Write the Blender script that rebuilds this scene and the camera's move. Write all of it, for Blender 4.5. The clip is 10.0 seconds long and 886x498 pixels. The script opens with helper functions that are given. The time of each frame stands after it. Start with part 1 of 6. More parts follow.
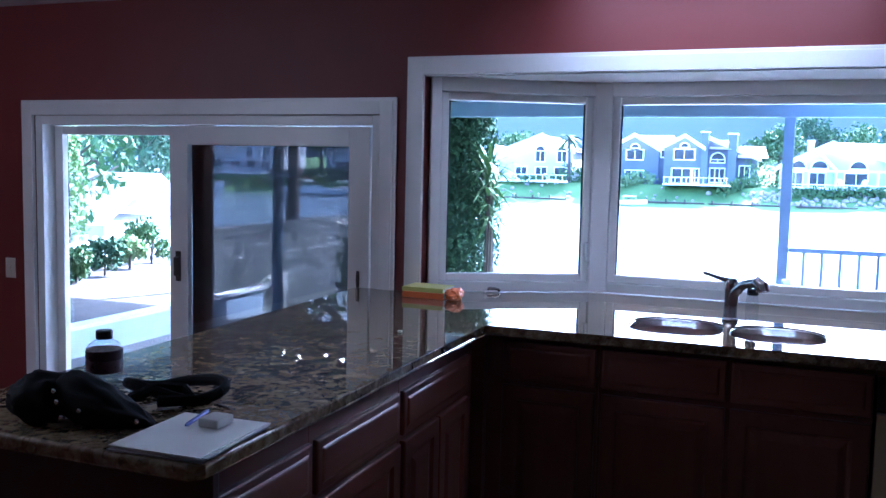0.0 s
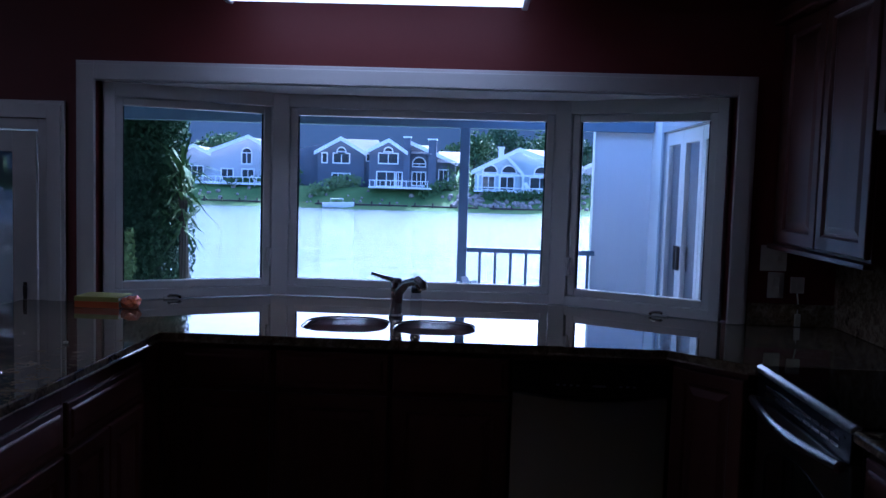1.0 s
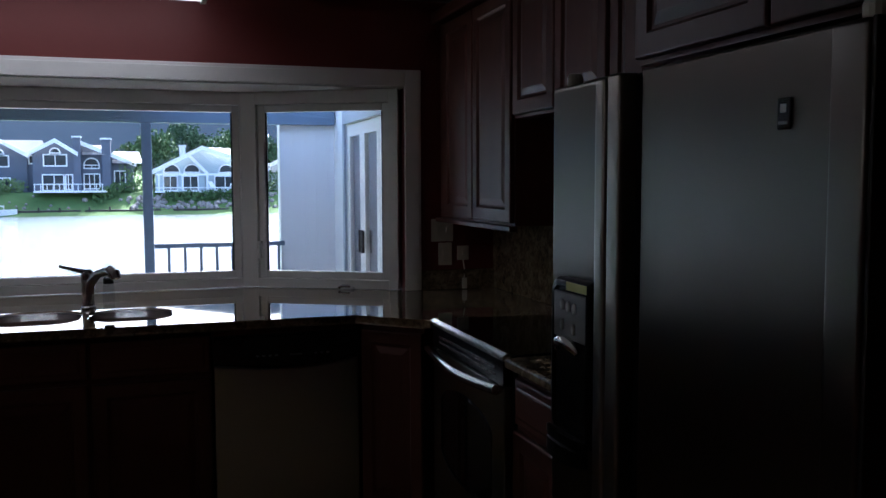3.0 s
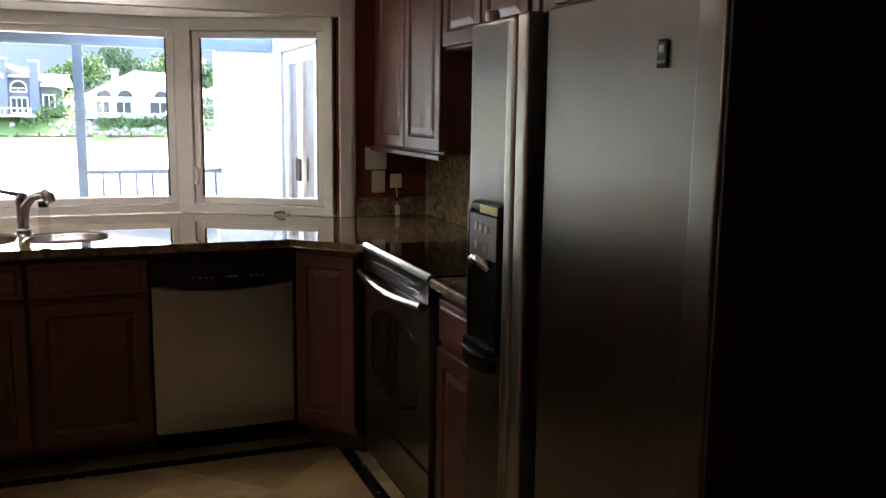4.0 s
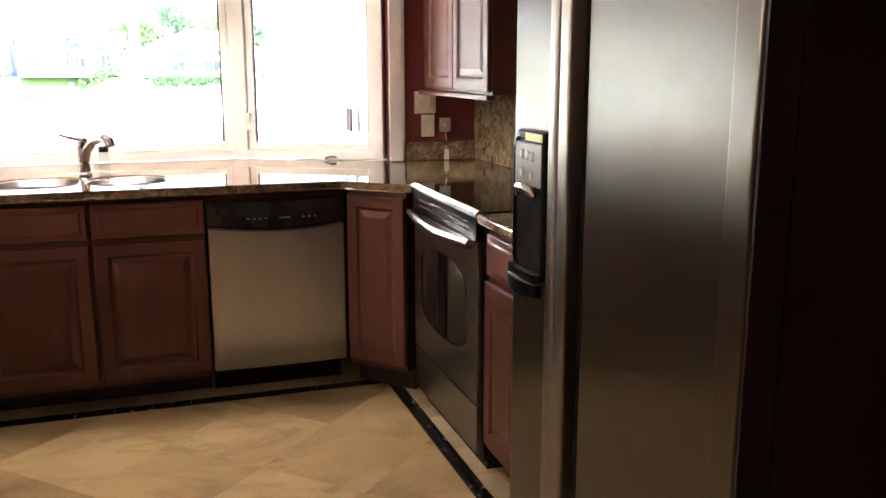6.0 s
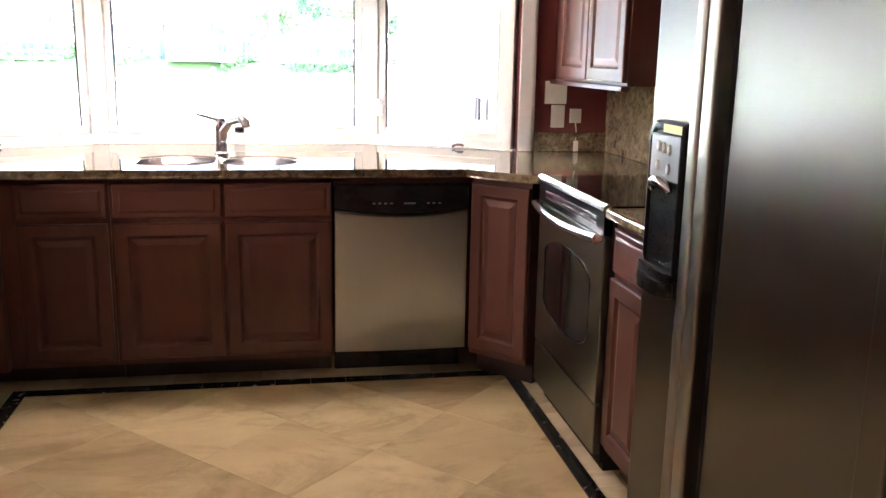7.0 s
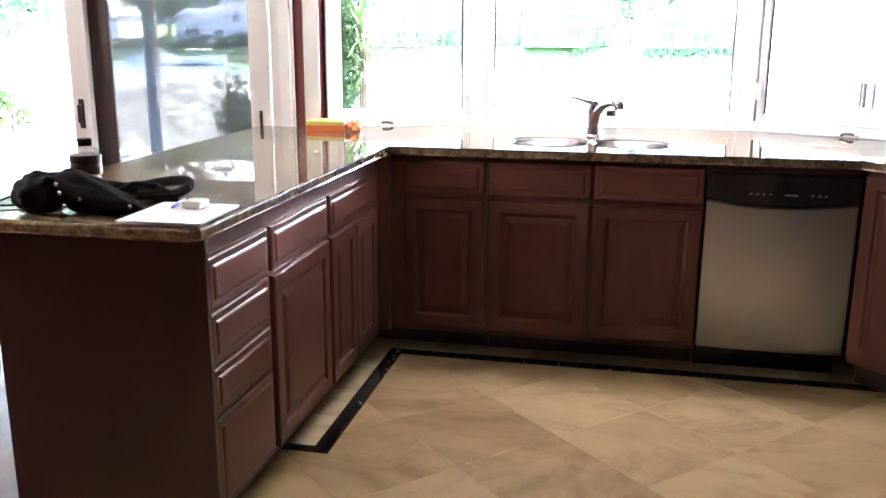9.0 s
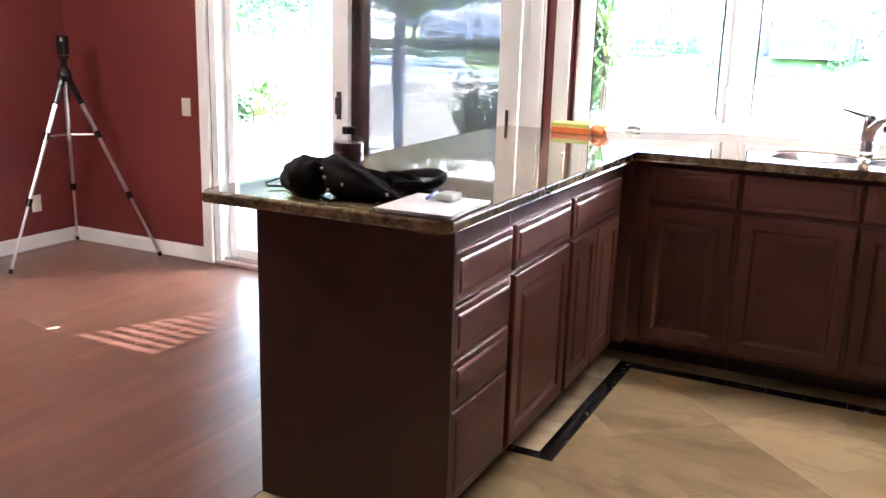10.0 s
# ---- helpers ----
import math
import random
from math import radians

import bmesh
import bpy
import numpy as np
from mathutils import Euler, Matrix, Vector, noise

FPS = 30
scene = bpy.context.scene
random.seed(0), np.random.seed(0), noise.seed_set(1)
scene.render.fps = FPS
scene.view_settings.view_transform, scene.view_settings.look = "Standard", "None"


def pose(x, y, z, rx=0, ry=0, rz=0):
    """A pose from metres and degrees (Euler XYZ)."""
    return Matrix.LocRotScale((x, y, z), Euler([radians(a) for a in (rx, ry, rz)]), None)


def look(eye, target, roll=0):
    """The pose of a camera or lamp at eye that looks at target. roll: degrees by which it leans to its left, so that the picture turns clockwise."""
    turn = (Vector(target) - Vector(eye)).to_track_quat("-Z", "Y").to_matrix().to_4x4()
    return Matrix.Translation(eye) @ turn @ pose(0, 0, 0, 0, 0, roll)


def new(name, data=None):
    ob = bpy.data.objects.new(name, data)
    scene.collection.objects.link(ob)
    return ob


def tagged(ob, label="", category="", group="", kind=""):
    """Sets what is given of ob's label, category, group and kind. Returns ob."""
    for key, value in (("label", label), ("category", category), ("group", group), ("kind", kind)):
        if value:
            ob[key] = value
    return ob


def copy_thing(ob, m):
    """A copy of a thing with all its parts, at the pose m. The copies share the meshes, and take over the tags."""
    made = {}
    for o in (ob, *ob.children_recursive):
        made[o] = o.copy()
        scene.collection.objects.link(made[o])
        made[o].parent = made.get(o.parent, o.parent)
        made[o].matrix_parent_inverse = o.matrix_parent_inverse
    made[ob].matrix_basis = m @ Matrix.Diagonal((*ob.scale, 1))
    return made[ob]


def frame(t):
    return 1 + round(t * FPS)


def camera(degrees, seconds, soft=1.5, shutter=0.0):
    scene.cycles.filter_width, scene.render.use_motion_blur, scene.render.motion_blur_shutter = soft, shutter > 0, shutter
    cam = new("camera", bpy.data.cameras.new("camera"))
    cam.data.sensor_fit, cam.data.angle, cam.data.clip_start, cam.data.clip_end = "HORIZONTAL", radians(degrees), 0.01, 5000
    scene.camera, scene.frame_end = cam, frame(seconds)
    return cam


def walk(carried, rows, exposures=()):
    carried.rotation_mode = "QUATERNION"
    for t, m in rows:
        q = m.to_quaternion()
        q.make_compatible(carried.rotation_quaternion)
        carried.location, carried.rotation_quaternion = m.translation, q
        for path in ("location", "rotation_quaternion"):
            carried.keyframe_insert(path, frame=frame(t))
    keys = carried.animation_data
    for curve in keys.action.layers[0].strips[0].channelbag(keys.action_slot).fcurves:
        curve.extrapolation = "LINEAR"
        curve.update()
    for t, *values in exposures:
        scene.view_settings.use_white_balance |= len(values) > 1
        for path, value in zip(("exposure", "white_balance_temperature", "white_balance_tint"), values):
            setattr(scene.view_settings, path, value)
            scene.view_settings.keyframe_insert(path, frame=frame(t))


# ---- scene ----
cam = camera(53.5, 10.0)
PATH = [
    (0, (1.009, -3.106, 1.522), (0.3, -1.244, 1.341), 1.3),
    (0.5, (1.212, -3.164, 1.529), (0.811, -1.211, 1.365), 2.4),
    (1, (1.183, -3.244, 1.549), (1.111, -1.251, 1.391), 1.7),
    (1.5, (1.083, -3.269, 1.565), (1.287, -1.286, 1.408), -0.1),
    (1.7, (1.052, -3.291, 1.569), (1.352, -1.32, 1.41), 0.3),
    (2, (1.058, -3.336, 1.576), (1.462, -1.384, 1.413), -0.1),
    (2.5, (1.048, -3.426, 1.519), (1.591, -1.507, 1.375), -0.3),
    (3, (1.149, -3.522, 1.495), (1.763, -1.625, 1.339), -0.2),
    (3.2, (1.175, -3.573, 1.494), (1.825, -1.692, 1.291), 0.3),
    (4.5, (1.122, -3.715, 1.487), (1.867, -1.887, 1.162), 0.6),
    (5, (1.138, -3.743, 1.465), (1.795, -1.888, 1.108), -0.8),
    (6.5, (1.134, -3.716, 1.423), (1.693, -1.843, 1.001), 1.2),
    (7, (1.136, -3.688, 1.418), (1.488, -1.766, 0.988), 1.1),
    (7.5, (1.121, -3.698, 1.421), (1.214, -1.748, 0.989), 0.0),
    (8, (1.041, -3.687, 1.409), (0.964, -1.739, 0.963), -0.5),
    (8.5, (1.008, -3.683, 1.415), (0.793, -1.749, 0.951), 0.4),
    (9, (1.015, -3.661, 1.406), (0.616, -1.758, 0.935), 0.3),
    (9.5, (1.029, -3.663, 1.403), (0.339, -1.85, 0.916), 1.4),
    (10, (0.921, -3.627, 1.383), (0.055, -1.886, 0.915), 1.7),
]
EXPOSURES = [
    (0.0, 4.3, 4250, 18), (0.5, 2.9, 4200, 20), (1.0, 2.0, 4150, 22), (2.0, 1.45, 4200, 20), (2.5, 1.9, 4700, 16),
    (3.0, 2.4, 5300, 12), (3.2, 2.75, 5600, 12), (4.3, 5.3, 6950, 14), (5.0, 5.9, 7050, 17), (6.3, 6.75, 6850, 17),
    (7.5, 6.9, 5900, 14), (10.0, 6.85, 5700, 13),
]
walk(cam, [(t, look(eye, target, roll)) for t, eye, target, roll in PATH], EXPOSURES)

# ---- sky, sun and lamps ----
SUN_WAY = Vector((0.41, 0.91, 0.92)).normalized()  # towards the sun
world = bpy.data.worlds.new("sky")
scene.world = world
world.use_nodes = True
wn = world.node_tree
sky = wn.nodes.new("ShaderNodeTexSky")
sky.sky_type, sky.sun_disc = "NISHITA", False
sky.sun_elevation, sky.sun_rotation = math.asin(SUN_WAY.z), math.atan2(SUN_WAY.x, SUN_WAY.y)
sky.air_density, sky.dust_density = 1.0, 4.5
wn.nodes["Background"].inputs[1].default_value = 0.15
wn.links.new(sky.outputs[0], wn.nodes["Background"].inputs[0])
sun = new("sun", bpy.data.lights.new("sun", "SUN"))
sun.data.energy, sun.data.angle, sun.data.color = 5.0, radians(0.6), (1, 0.95, 0.88)
sun.matrix_world = look(SUN_WAY * 50, (0, 0, 0))


# ---- materials ----
def material(name, rough=0.5, metal=0.0, col=(0.5, 0.5, 0.5), spec=0.5):
    m = bpy.data.materials.new(name)
    m.use_nodes = True
    b = m.node_tree.nodes["Principled BSDF"]
    b.inputs["Base Color"].default_value = (*col, 1)
    b.inputs["Roughness"].default_value = rough
    b.inputs["Metallic"].default_value = metal
    b.inputs["Specular IOR Level"].default_value = spec
    return m, m.node_tree.nodes, m.node_tree.links, b


def coords(nodes, links, scale=(1, 1, 1), shift=False):
    """Object coordinates, stretched; shift moves each piece to its own patch of the pattern."""
    tc, mp = nodes.new("ShaderNodeTexCoord"), nodes.new("ShaderNodeMapping")
    mp.inputs["Scale"].default_value = scale
    links.new(tc.outputs["Object"], mp.inputs["Vector"])
    if shift:
        oi, mul = nodes.new("ShaderNodeObjectInfo"), nodes.new("ShaderNodeMath")
        mul.operation, mul.inputs[1].default_value = "MULTIPLY", 37.0
        links.new(oi.outputs["Random"], mul.inputs[0])
        links.new(mul.outputs[0], mp.inputs["Location"])
    return mp.outputs[0]


def noise_tex(nodes, links, vec, scale, detail=4.0, rough=0.55, distort=0.0):
    n = nodes.new("ShaderNodeTexNoise")
    n.inputs["Scale"].default_value, n.inputs["Detail"].default_value = scale, detail
    n.inputs["Roughness"].default_value, n.inputs["Distortion"].default_value = rough, distort
    links.new(vec, n.inputs["Vector"])
    return n.outputs["Fac"]


def ramp(nodes, links, fac, *stops):
    r = nodes.new("ShaderNodeValToRGB")
    while len(r.color_ramp.elements) < len(stops):
        r.color_ramp.elements.new(0.5)
    for e, (p, c) in zip(r.color_ramp.elements, stops):
        e.position, e.color = p, (*c, 1)
    links.new(fac, r.inputs[0])
    return r.outputs[0]


def blend(nodes, links, fac, a, b, kind="MIX"):
    m = nodes.new("ShaderNodeMixRGB")
    m.blend_type = kind
    for s, v in zip((0, 1, 2), (fac, a, b)):
        if isinstance(v, bpy.types.NodeSocket):
            links.new(v, m.inputs[s])
        else:
            m.inputs[s].default_value = v if s == 0 else (*v, 1)
    return m.outputs[0]


def bump(nodes, links, b, height, strength=0.2, dist=0.01):
    n = nodes.new("ShaderNodeBump")
    n.inputs["Strength"].default_value, n.inputs["Distance"].default_value = strength, dist
    links.new(height, n.inputs["Height"])
    links.new(n.outputs[0], b.inputs["Normal"])


def mottled(name, a, b2, scale=3.0, rough=0.6, fine=60.0, bump_by=0.1, metal=0.0, shift=False, spec=0.5, stretch=(1, 1, 1)):
    """Two tones in a large uneven pattern with a fine grain in relief."""
    m, n, l, b = material(name, rough, metal, spec=spec)
    v = coords(n, l, stretch, shift)
    big, small = noise_tex(n, l, v, scale), noise_tex(n, l, v, fine, 3)
    c = ramp(n, l, big, (0.3, a), (0.7, b2))
    c = blend(n, l, 0.25, c, ramp(n, l, small, (0.3, a), (0.7, b2)))
    if shift:
        oi = n.new("ShaderNodeObjectInfo")
        c = blend(n, l, 1.0, c, ramp(n, l, oi.outputs["Random"], (0, (0.78, 0.76, 0.72)), (1, (1.12, 1.1, 1.08))), "MULTIPLY")
    l.new(c, b.inputs["Base Color"])
    l.new(ramp(n, l, small, (0.2, (rough * 0.8,) * 3), (0.8, (min(1, rough * 1.2),) * 3)), b.inputs["Roughness"])
    if bump_by:
        bump(n, l, b, small, bump_by, 0.004)
    return m


def wood(name, dark, light, grain=(14, 14, 1.2), rough=0.34, shift=True, spec=0.5):
    m, n, l, b = material(name, rough, spec=spec)
    v = coords(n, l, grain, shift)
    f = noise_tex(n, l, v, 2.2, 4, 0.5, 0.25)
    fine = noise_tex(n, l, v, 16, 4, 0.6)
    c = ramp(n, l, f, (0.22, dark), (0.78, light))
    c = blend(n, l, 0.18, c, ramp(n, l, fine, (0.3, dark), (0.7, light)))
    oi = n.new("ShaderNodeObjectInfo")
    c = blend(n, l, 1.0, c, ramp(n, l, oi.outputs["Random"], (0, (0.8, 0.78, 0.76)), (1, (1.15, 1.12, 1.1))), "MULTIPLY")
    l.new(c, b.inputs["Base Color"])
    l.new(ramp(n, l, fine, (0.3, (rough * 0.97,) * 3), (0.7, (rough * 1.03,) * 3)), b.inputs["Roughness"])
    bump(n, l, b, fine, 0.03, 0.001)
    return m


def brushed(name, col, rough=0.3, along=(2, 2, 160), aniso=0.0, turn=0.0):
    m, n, l, b = material(name, rough, 1.0, col)
    b.inputs["Anisotropic"].default_value, b.inputs["Anisotropic Rotation"].default_value = aniso, turn
    f = noise_tex(n, l, coords(n, l, along), 9, 2)
    l.new(ramp(n, l, f, (0.3, tuple(c * 0.95 for c in col)), (0.7, col)), b.inputs["Base Color"])
    l.new(ramp(n, l, f, (0.3, (rough * 0.95,) * 3), (0.7, (rough * 1.06,) * 3)), b.inputs["Roughness"])
    return m


def granite():
    """Polished brown stone: gold and grey grains of two sizes between dark ones."""
    m, n, l, b = material("granite", 0.025)
    v = coords(n, l, (1, 1, 1))
    blotch = noise_tex(n, l, v, 13, 8, 0.72, 1.0)
    grains = []
    for size, pale in ((48, (0.36, 0.29, 0.18)), (110, (0.42, 0.35, 0.24))):
        wob = n.new("ShaderNodeVectorMath")
        wob.operation = "MULTIPLY_ADD"
        ns = n.new("ShaderNodeTexNoise")
        ns.inputs["Scale"].default_value = size * 0.7
        l.new(v, ns.inputs["Vector"])
        l.new(ns.outputs["Color"], wob.inputs[0])
        wob.inputs[1].default_value = (0.7 / size,) * 3
        l.new(v, wob.inputs[2])
        fleck = n.new("ShaderNodeTexVoronoi")
        fleck.inputs["Scale"].default_value = size
        l.new(wob.outputs[0], fleck.inputs["Vector"])
        grains.append(ramp(n, l, fleck.outputs["Color"], (0.15, (0.022, 0.017, 0.013)), (0.42, (0.13, 0.088, 0.05)), (0.65, (0.24, 0.175, 0.10)), (0.9, pale)))
    base = ramp(n, l, blotch, (0.34, (0.035, 0.026, 0.018)), (0.46, (0.12, 0.08, 0.045)), (0.56, (0.25, 0.185, 0.11)), (0.70, (0.37, 0.31, 0.21)))
    l.new(blend(n, l, 0.5, base, blend(n, l, 0.4, grains[0], grains[1])), b.inputs["Base Color"])
    return m


def travertine(name, a, b2, c2, rough=0.27, vary=0.70):
    """Honed stone with broad soft clouds, a few brown drifts and a tone of its own for each piece."""
    m, n, l, b = material(name, rough)
    v = coords(n, l, (1.0, 1.7, 1.0), True)
    cloud = noise_tex(n, l, v, 2.4, 4, 0.55)
    drift = noise_tex(n, l, v, 1.6, 7, 0.70, 0.9)
    c = blend(n, l, cloud, tuple(k * 0.80 for k in a), tuple(k * 1.12 for k in c2))
    c = blend(n, l, 0.25, c, b2)
    brown = n.new("ShaderNodeMapRange")
    brown.interpolation_type = "SMOOTHSTEP"
    for k, value in ((1, 0.42), (2, 0.68), (3, 0.0), (4, 0.62)):
        brown.inputs[k].default_value = value
    l.new(drift, brown.inputs[0])
    c = blend(n, l, brown.outputs[0], c, tuple(k * 0.60 for k in a))
    oi = n.new("ShaderNodeObjectInfo")
    c = blend(n, l, 1.0, c, ramp(n, l, oi.outputs["Random"], (0, (vary, vary * 0.96, vary * 0.88)), (1, (1.1, 1.1, 1.1))), "MULTIPLY")
    l.new(c, b.inputs["Base Color"])
    return m


def dark_marble():
    m, n, l, b = material("dark_marble", 0.15)
    v = coords(n, l, (1, 1, 1), True)
    f = noise_tex(n, l, v, 14, 6, 0.6, 2.0)
    l.new(ramp(n, l, f, (0.40, (0.012, 0.012, 0.012)), (0.62, (0.03, 0.028, 0.026)), (0.68, (0.3, 0.27, 0.23))), b.inputs["Base Color"])
    return m


def glass(name, tint=(1, 1, 1), ior=1.45):
    m = bpy.data.materials.new(name)
    m.use_nodes = True
    n, l = m.node_tree.nodes, m.node_tree.links
    n.clear()
    out, mix = n.new("ShaderNodeOutputMaterial"), n.new("ShaderNodeMixShader")
    tr, gl, lw = n.new("ShaderNodeBsdfTransparent"), n.new("ShaderNodeBsdfGlossy"), n.new("ShaderNodeLayerWeight")
    pw, ad = n.new("ShaderNodeMath"), n.new("ShaderNodeMath")
    pw.operation, pw.inputs[1].default_value = "POWER", 5.0
    ad.operation, ad.inputs[1].default_value, ad.inputs[2].default_value = "MULTIPLY_ADD", 0.9, ((ior - 1) / (ior + 1)) ** 2
    lw.inputs[0].default_value = 0.5
    l.new(lw.outputs["Facing"], pw.inputs[0])
    l.new(pw.outputs[0], ad.inputs[0])
    tr.inputs[0].default_value = (*tint, 1)
    gl.inputs["Roughness"].default_value = 0.0
    l.new(ad.outputs[0], mix.inputs[0])
    l.new(tr.outputs[0], mix.inputs[1])
    l.new(gl.outputs[0], mix.inputs[2])
    l.new(mix.outputs[0], out.inputs[0])
    return m


def gauze(name, col, cover):
    """A fine woven mesh: mostly open, with thin dark threads."""
    m = bpy.data.materials.new(name)
    m.use_nodes = True
    n, l = m.node_tree.nodes, m.node_tree.links
    mix, tr = n.new("ShaderNodeMixShader"), n.new("ShaderNodeBsdfTransparent")
    b = n["Principled BSDF"]
    b.inputs["Base Color"].default_value = (*col, 1)
    mix.inputs[0].default_value = cover
    l.new(tr.outputs[0], mix.inputs[1])
    l.new(b.outputs[0], mix.inputs[2])
    l.new(mix.outputs[0], n["Material Output"].inputs[0])
    return m


def glow(name, col, strength):
    m = bpy.data.materials.new(name)
    m.use_nodes = True
    b = m.node_tree.nodes["Principled BSDF"]
    b.inputs["Base Color"].default_value = (*col, 1)
    b.inputs["Emission Color"].default_value = (*col, 1)
    b.inputs["Emission Strength"].default_value = strength
    return m


def water_material():
    m, n, l, b = material("lake_water", 0.06, col=(0.13, 0.155, 0.17))
    v = coords(n, l, (0.35, 1.0, 1))
    f = noise_tex(n, l, v, 0.8, 6, 0.7, 0.5)
    bump(n, l, b, f, 0.9, 0.3)
    return m


RED = mottled("red_wall_paint", (0.140, 0.022, 0.019), (0.165, 0.028, 0.024), 1.5, 0.55, 220, 0.12)
WHITE = mottled("white_trim_paint", (0.74, 0.73, 0.71), (0.82, 0.81, 0.79), 4, 0.32, 120, 0.05)
WHITE_GLOSS = mottled("white_gloss_paint", (0.76, 0.76, 0.75), (0.83, 0.83, 0.82), 4, 0.14, 90, 0.03)
CEIL = mottled("ceiling_paint", (0.72, 0.71, 0.69), (0.78, 0.77, 0.75), 2, 0.85, 160, 0.3)
CHERRY = wood("cherry_cabinet_wood", (0.088, 0.031, 0.024), (0.118, 0.044, 0.033), (10, 10, 1.2), 0.40, spec=0.35)
CHERRY_SIDE = wood("cherry_rail_wood", (0.088, 0.031, 0.024), (0.118, 0.044, 0.033), (1.2, 10, 10), 0.40, spec=0.35)
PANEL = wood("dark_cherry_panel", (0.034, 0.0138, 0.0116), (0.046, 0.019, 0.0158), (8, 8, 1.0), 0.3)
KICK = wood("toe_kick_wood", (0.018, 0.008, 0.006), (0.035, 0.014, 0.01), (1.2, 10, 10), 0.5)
OAK = wood("oak_floor_wood", (0.115, 0.050, 0.036), (0.185, 0.090, 0.062), (12, 0.9, 12), 0.33)
GRANITE = granite()
TRAVERTINE = travertine("travertine", (0.38, 0.255, 0.124), (0.47, 0.335, 0.170), (0.55, 0.410, 0.220))
TRAV_STRIP = travertine("pale_travertine", (0.42, 0.30, 0.17), (0.56, 0.43, 0.27), (0.66, 0.54, 0.37))
GROUT = mottled("grout", (0.22, 0.155, 0.085), (0.29, 0.21, 0.12), 6, 0.9, 200, 0.3)
MARBLE = dark_marble()
STEEL = brushed("brushed_steel", (0.56, 0.55, 0.53), 0.26, (2, 2, 160))
STEEL_V = brushed("brushed_steel_upright", (0.43, 0.43, 0.43), 0.30, (160, 160, 2), 0.8, 0.25)
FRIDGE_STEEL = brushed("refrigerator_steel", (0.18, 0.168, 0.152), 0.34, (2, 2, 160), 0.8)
SINK_STEEL = brushed("sink_steel", (0.60, 0.60, 0.60), 0.2, (60, 4, 4))
OVEN_STEEL = brushed("oven_steel", (0.27, 0.265, 0.25), 0.3, (2, 2, 160))
CHROME = brushed("polished_steel", (0.72, 0.72, 0.71), 0.1, (4, 40, 4))
FAUCET = brushed("faucet_nickel", (0.40, 0.37, 0.37), 0.2, (4, 4, 30))
BLACK_GLASS = mottled("black_ceramic_glass", (0.006, 0.006, 0.007), (0.010, 0.010, 0.011), 4, 0.05, 100, 0.0)
BLACK = mottled("black_plastic", (0.010, 0.010, 0.011), (0.018, 0.018, 0.019), 6, 0.22, 160, 0.05)
BLACK_MATT = mottled("black_enamel", (0.008, 0.008, 0.008), (0.014, 0.014, 0.014), 5, 0.5, 160, 0.1)
JET = mottled("jet_black_plastic", (0.004, 0.004, 0.004), (0.007, 0.007, 0.0075), 5, 0.3, 160, 0.03, spec=0.12)
CLOTH = mottled("black_nylon", (0.008, 0.008, 0.009), (0.016, 0.016, 0.017), 12, 0.8, 420, 0.5, spec=0.2)
HANDLE_STEEL = brushed("satin_handle_steel", (0.27, 0.25, 0.225), 0.34, (60, 60, 2))
GREY_PLASTIC = mottled("grey_plastic", (0.16, 0.16, 0.17), (0.20, 0.20, 0.21), 6, 0.35, 160, 0.04)
PALE_BUTTON = mottled("pale_button", (0.55, 0.56, 0.54), (0.62, 0.63, 0.61), 8, 0.4, 160, 0.03)
IVORY = mottled("ivory_plastic", (0.62, 0.57, 0.47), (0.68, 0.63, 0.53), 8, 0.35, 160, 0.03)
GLASS = glass("window_glass")
CLEAR = glass("clear_plastic", (0.9, 0.92, 0.93), 1.4)
SCREEN = gauze("insect_screen", (0.075, 0.095, 0.14), 0.77)
BRONZE = mottled("dark_bronze_frame", (0.030, 0.020, 0.018), (0.045, 0.030, 0.026), 5, 0.4, 120, 0.05)
PAPER = mottled("white_paper", (0.76, 0.76, 0.75), (0.82, 0.82, 0.81), 5, 0.8, 200, 0.05)
ORANGE = mottled("orange_cover", (0.75, 0.16, 0.03), (0.85, 0.22, 0.05), 8, 0.4, 160, 0.03)
YELLOW_GREEN = mottled("yellow_green_cover", (0.52, 0.50, 0.10), (0.62, 0.60, 0.18), 8, 0.4, 160, 0.03)
BLUE_INK = mottled("blue_plastic", (0.03, 0.05, 0.30), (0.05, 0.08, 0.40), 8, 0.3, 160, 0.02)
DARK_LABEL = mottled("dark_label", (0.03, 0.012, 0.016), (0.07, 0.025, 0.03), 25, 0.3, 160, 0.02)
ALU = brushed("aluminium_tube", (0.75, 0.75, 0.75), 0.32, (30, 30, 2))
DIFFUSER = glow("lit_diffuser", (1.0, 0.93, 0.86), 0.40)
BULB = glow("lit_bulb", (1.0, 0.88, 0.72), 24.0)
BRASS = brushed("aged_brass", (0.35, 0.25, 0.12), 0.3)

